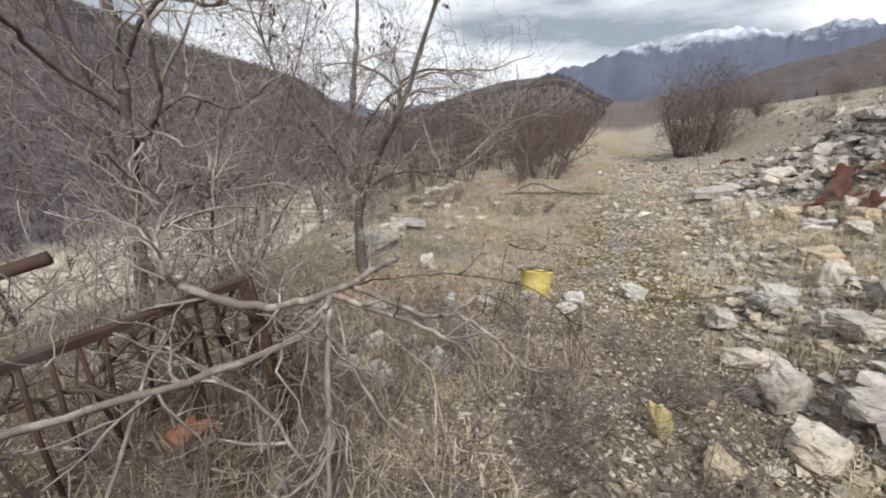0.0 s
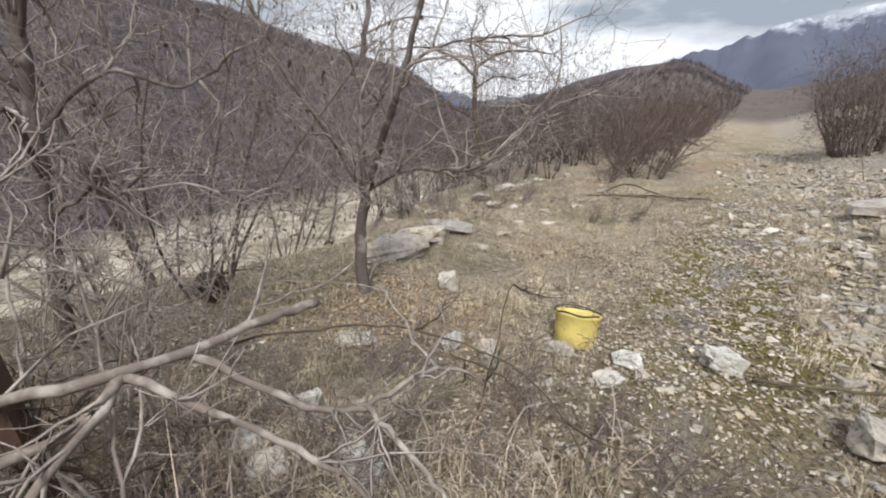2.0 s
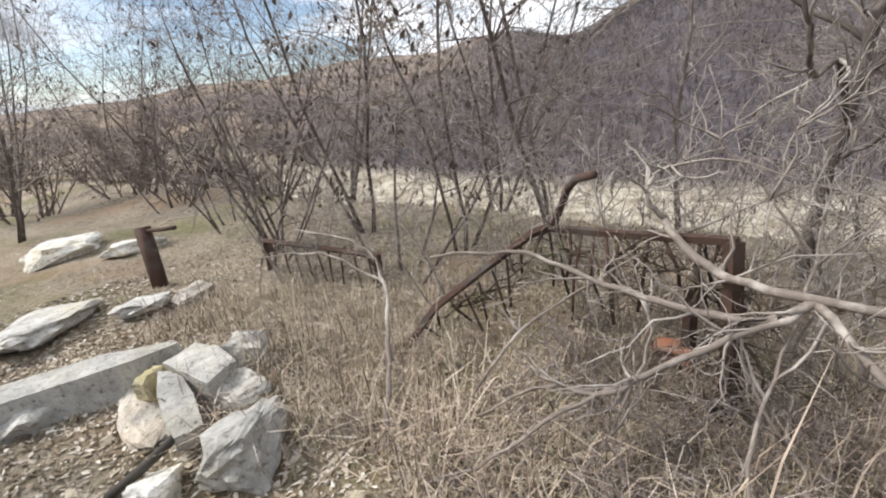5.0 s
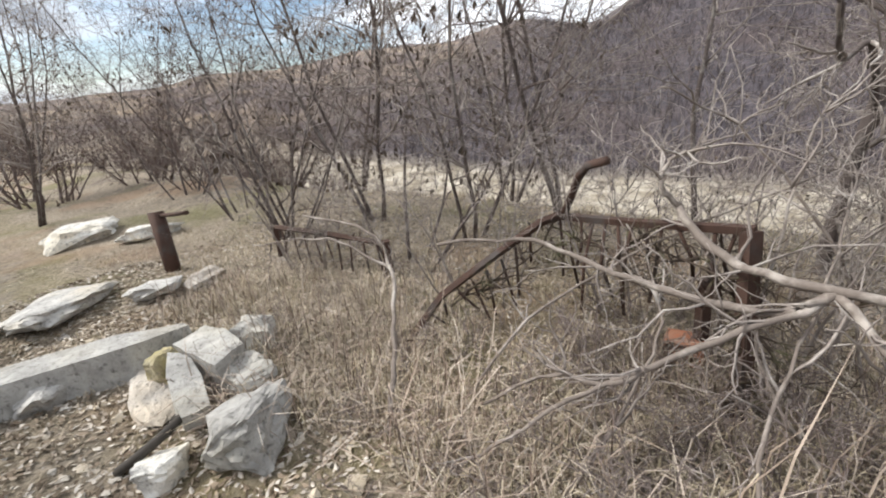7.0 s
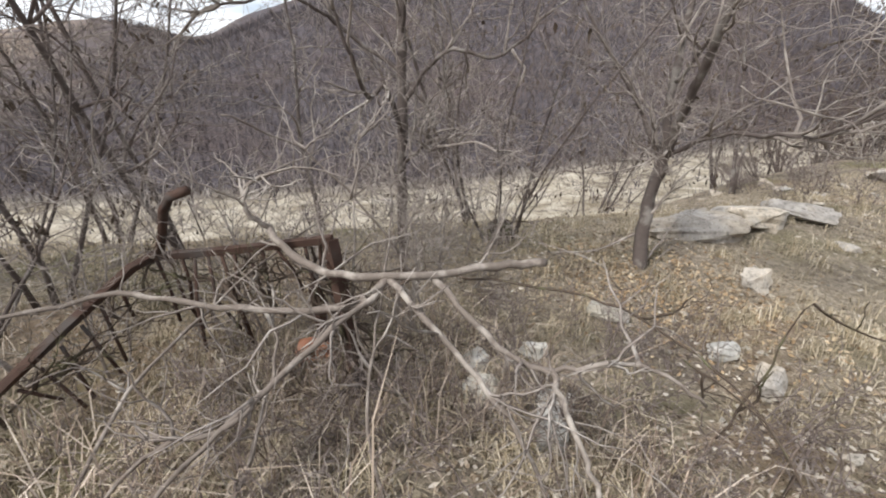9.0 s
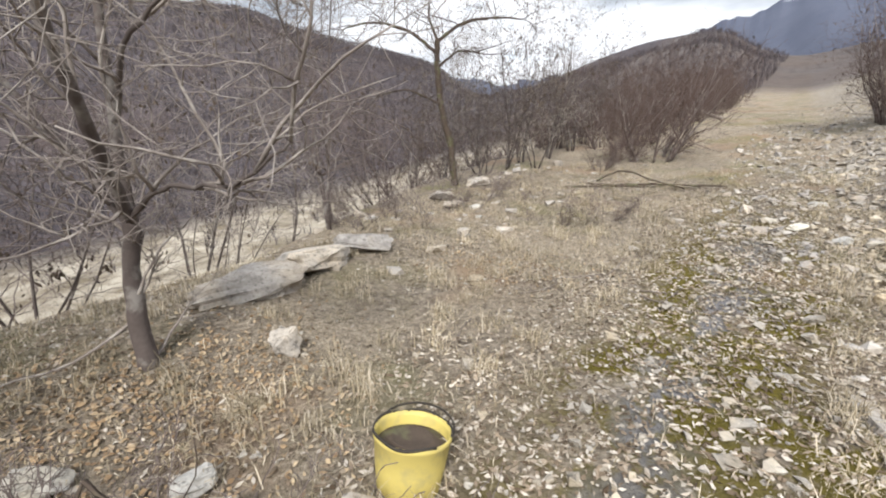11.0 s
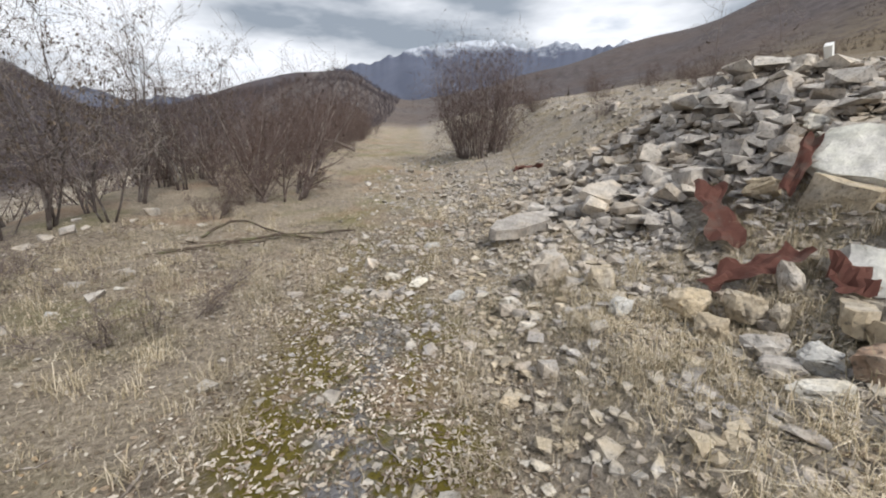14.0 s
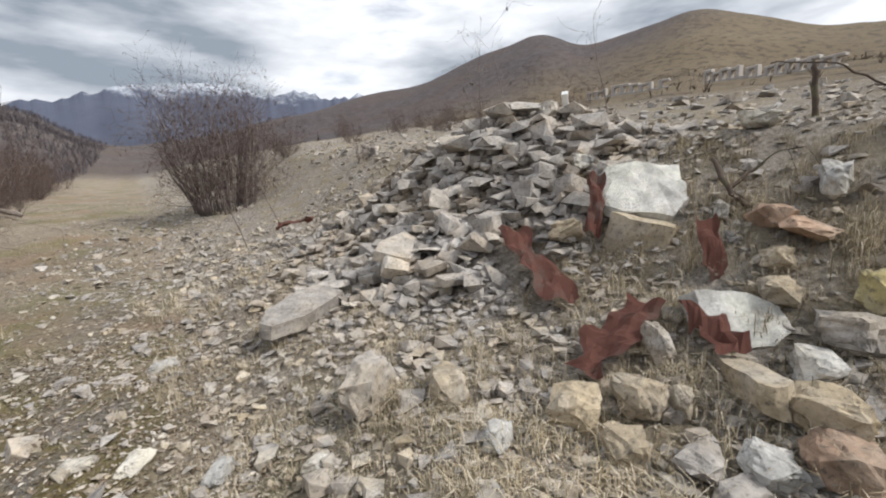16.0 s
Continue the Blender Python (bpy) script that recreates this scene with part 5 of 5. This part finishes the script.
panel = tagged(new("iron_railing"), "second low rusty railing panel in the weeds", "railing")
bar("top_rail", [(-2.28, -0.38, 0.16), (-2.5, -1.0, 0.17), (-2.75, -1.7, 0.16)], 0.028, RUST, panel, 4)
bar("post", [(-2.28, -0.35, -0.3), (-2.28, -0.36, 0.18)], 0.05, RUST, panel, 4)
bar("post", [(-2.75, -1.72, -0.3), (-2.75, -1.7, 0.17)], 0.03, RUST, panel, 4)
for i in range(9):
    p = Vector((-2.3, -0.45, 0.15)).lerp(Vector((-2.7, -1.6, 0.15)), i / 8)
    bar("baluster", [p, p + Vector((rng.gauss(0, 0.03), rng.gauss(0, 0.05), -0.38))], 0.01, RUST, panel, 5)
post = tagged(new("iron_post"), "short dark rusty iron post leaning in grass", "post")
bar("shaft", [(-2.38, -2.70, -0.3), (-2.42, -2.74, 0.1), (-2.46, -2.78, 0.42)], 0.075, RUST, post, 6)
bar("crossbar", [(-2.46, -2.80, 0.38), (-2.4, -2.5, 0.41), (-2.35, -2.3, 0.44)], 0.02, RUST, post, 5)
hoop = tagged(new("pipe_hoop"), "dark broken rubber hoop among stones", "hoop")
bar("ring", [(-0.42 + 0.17 * math.cos(w), -0.96 + 0.15 * math.sin(w), -0.19 + 0.1 * math.sin(w)) for w in np.linspace(0, 3.6, 16)], 0.022, SOOT, hoop)

# ---- red sheet metal in the rubble ----
def crumpled(name, label, a, b2, width, seed, mat, segs=16):
    """A torn and folded strip of sheet metal from a to b2."""
    rng = random.Random(seed)
    a, b2 = Vector(a), Vector(b2)
    along = (b2 - a)
    across = along.cross(Vector((0, 0, 1))).normalized()
    bm = bmesh.new()
    grid = []
    for i in range(segs + 1):
        t = i / segs
        line = []
        w = width * (0.65 + 0.5 * noise.noise(Vector((t * 4, seed, 0))))
        for j in range(7):
            q = j / 6 - 0.5
            p = a + along * t + across * (q * w + 0.05 * noise.noise(Vector((t * 5, 3, seed))))
            p.z += 0.10 * noise.noise(Vector((t * 4, q * 2, seed))) + 0.05 * abs(math.sin(q * 3.2 + t * 4)) + rng.uniform(-0.004, 0.004)
            line.append(bm.verts.new(p))
        grid.append(line)
    for i in range(segs):
        for j in range(6):
            bm.faces.new((grid[i][j], grid[i][j + 1], grid[i + 1][j + 1], grid[i + 1][j]))
    bmesh.ops.solidify(bm, geom=bm.faces[:], thickness=0.006)
    return tagged(new(name, mesh_of(bm, name, mat)), label, "sheet metal")


crumpled("red_metal_sheet", "crumpled red-brown sheet metal lying in rubble", (7.12, 7.10, gz(7.12, 7.10) + 0.16), (6.36, 6.42, gz(6.36, 6.42) + 0.10), 0.40, 3, REDMETAL)
crumpled("red_metal_sheet", "torn end of red-brown sheet metal in grass", (6.22, 5.86, gz(6.22, 5.86) + 0.17), (5.60, 6.14, gz(5.6, 6.14) + 0.10), 0.40, 8, REDMETAL)
crumpled("red_metal_strip", "flat red-brown metal strip leaning in the heap", (7.34, 6.33, 1.46), (6.92, 6.30, 0.98), 0.19, 12, REDMETAL, 10)
crumpled("red_metal_strip", "upright rusty red strip in the rubble", (6.84, 5.52, 1.12), (6.62, 5.42, 0.66), 0.22, 15, REDMETAL, 8)
crumpled("red_metal_plate", "rust-brown plate under the white slab", (6.18, 5.60, 0.66), (5.86, 5.42, 0.50), 0.30, 19, REDMETAL, 8)
crumpled("red_metal_plate", "reddish plate in the heap's far end", (8.2, 10.9, 1.0), (7.9, 11.4, 0.9), 0.35, 23, REDMETAL, 8)


def hollow_block(label, size, m):
    """A clay block with two rows of cells through it."""
    l, w, h = size
    root = tagged(new("clay_block"), label, "block")
    root.matrix_world = m
    t = 0.014
    for nm, lx, lz, cx, cz in [("wall", l, t, 0, z) for z in (-h / 2 + t / 2, 0, h / 2 - t / 2)] + [("web", t, h / 2 - 1.5 * t, x, z) for x in (-l / 2 + t / 2, -l / 6, l / 6, l / 2 - t / 2) for z in (-h / 4, h / 4)]:
        bm = bmesh.new()
        bmesh.ops.create_cube(bm, size=1, matrix=Matrix.Translation((cx, 0, cz)) @ Matrix.Diagonal((lx, w, lz, 1)))
        bmesh.ops.bevel(bm, geom=bm.edges[:], offset=0.003, segments=1, affect="EDGES")
        part(nm, mesh_of(bm, nm, ORANGE), root)
    bm = bmesh.new()
    bmesh.ops.create_cube(bm, size=1, matrix=Matrix.Translation((0, w * 0.3, 0)) @ Matrix.Diagonal((l - 2.2 * t, 0.02, h - 2.2 * t, 1)))
    part("back", mesh_of(bm, "back", ORANGE), root)


hollow_block("broken orange hollow clay block under the railing", (0.18, 0.13, 0.14), pose(-1.30, 1.64, gz(-1.3, 1.6) + 0.085, 4, -6, 62))


# ---- yellow bucket ----
def lathe(profile, sides=28):
    bm = bmesh.new()
    rings = [[bm.verts.new((r * math.cos(2 * math.pi * j / sides), r * math.sin(2 * math.pi * j / sides), z)) for j in range(sides)] for r, z in profile]
    for r0, r1 in zip(rings, rings[1:]):
        for j in range(sides):
            bm.faces.new((r0[j], r0[(j + 1) % sides], r1[(j + 1) % sides], r1[j]))
    bm.faces.new(rings[0][::-1])
    bm.faces.new(rings[-1])
    return bm


bucket = tagged(new("bucket"), "battered yellow plastic bucket with a sooty rim", "bucket")
part("body", mesh_of(lathe([(0.145, 0), (0.155, 0.012), (0.172, 0.12), (0.186, 0.235), (0.192, 0.24), (0.192, 0.262), (0.184, 0.262), (0.178, 0.235), (0.165, 0.12), (0.15, 0.03), (0.01, 0.028)]), "body", BUCKET, True), bucket)
bar("rim", [(0.19 * math.cos(w), 0.19 * math.sin(w), 0.262 + 0.006 * math.sin(5 * w)) for w in np.linspace(0, 5.6, 30)], 0.007, SOOT, bucket)
bar("handle", [(0.19 * math.cos(w), 0.05 + 0.19 * math.sin(w), 0.25 + 0.03 * math.sin(w)) for w in np.linspace(0, 3.14, 14)], 0.005, SOOT, bucket)
part("soil_filling", mesh_of(lathe([(0.16, 0.17), (0.172, 0.2), (0.1, 0.225), (0.02, 0.21)]), "soil_filling", DARKWOOD), bucket, "dark soil in the bucket")
bucket.matrix_world = pose(0.87, 3.84, gz(0.87, 3.84) + 0.0, -13, 4, 0) @ Matrix.Diagonal((0.86, 0.86, 0.95, 1))

white_post = tagged(new("marker_post"), "leaning white marker post on the rubble crest", "post")
b = Builder()
b.tube([Vector((9.25, 6.98, 2.05)), Vector((9.10, 7.0, 2.3)), Vector((8.93, 6.98, 2.52))], [0.045, 0.05, 0.055], 4)
part("shaft", b.mesh("shaft", WHITE, False), white_post)


# ---- ruined long building on the hillside ----
def ruin(x0, y0, x1, y1, high, bays, label):
    root = tagged(new("ruined_building"), label, "ruin")
    a, b2 = Vector((x0, y0, 0)), Vector((x1, y1, 0))
    d = b2 - a
    n = d.normalized()
    yaw = math.atan2(n.y, n.x)
    w = d.length / bays
    for i in range(bays):
        c = a + d * (i + 0.5) / bays
        z = gz(c.x, c.y) - 0.4
        tall = high * (0.75 + 0.3 * lattice(i, bays, 3)) + 0.4
        for nm, off, lx, z0, z1 in (("pier", -w * 0.33, w * 0.36, 0, tall), ("parapet", w * 0.17, w * 0.64, 0, tall * 0.42), ("lintel", w * 0.17, w * 0.64, tall * 0.82, tall)):
            if nm == "lintel" and lattice(i, 7, bays) < 0.08:
                continue
            bm = bmesh.new()
            bmesh.ops.create_cube(bm, size=1, matrix=Matrix.Diagonal((lx, 0.5, z1 - z0, 1)))
            bmesh.ops.bevel(bm, geom=bm.edges[:], offset=0.04, segments=1, affect="EDGES")
            ob = part(nm, mesh_of(bm, nm, RUIN), root)
            p = c + n * off
            ob.matrix_basis = pose(p.x, p.y, z + (z0 + z1) / 2, 0, 0, math.degrees(yaw))
    return root


def on_hill(azimuth, dist):
    w = radians(azimuth)
    return 3.3 + dist * math.sin(w), 5.7 + dist * math.cos(w)


ruin(*on_hill(80, 50), *on_hill(89, 46), 1.0, 9, "long roofless pale stone ruin with window openings")
ruin(*on_hill(92.5, 42), *on_hill(104, 37), 1.0, 14, "ruined pale stone building with a row of windows")
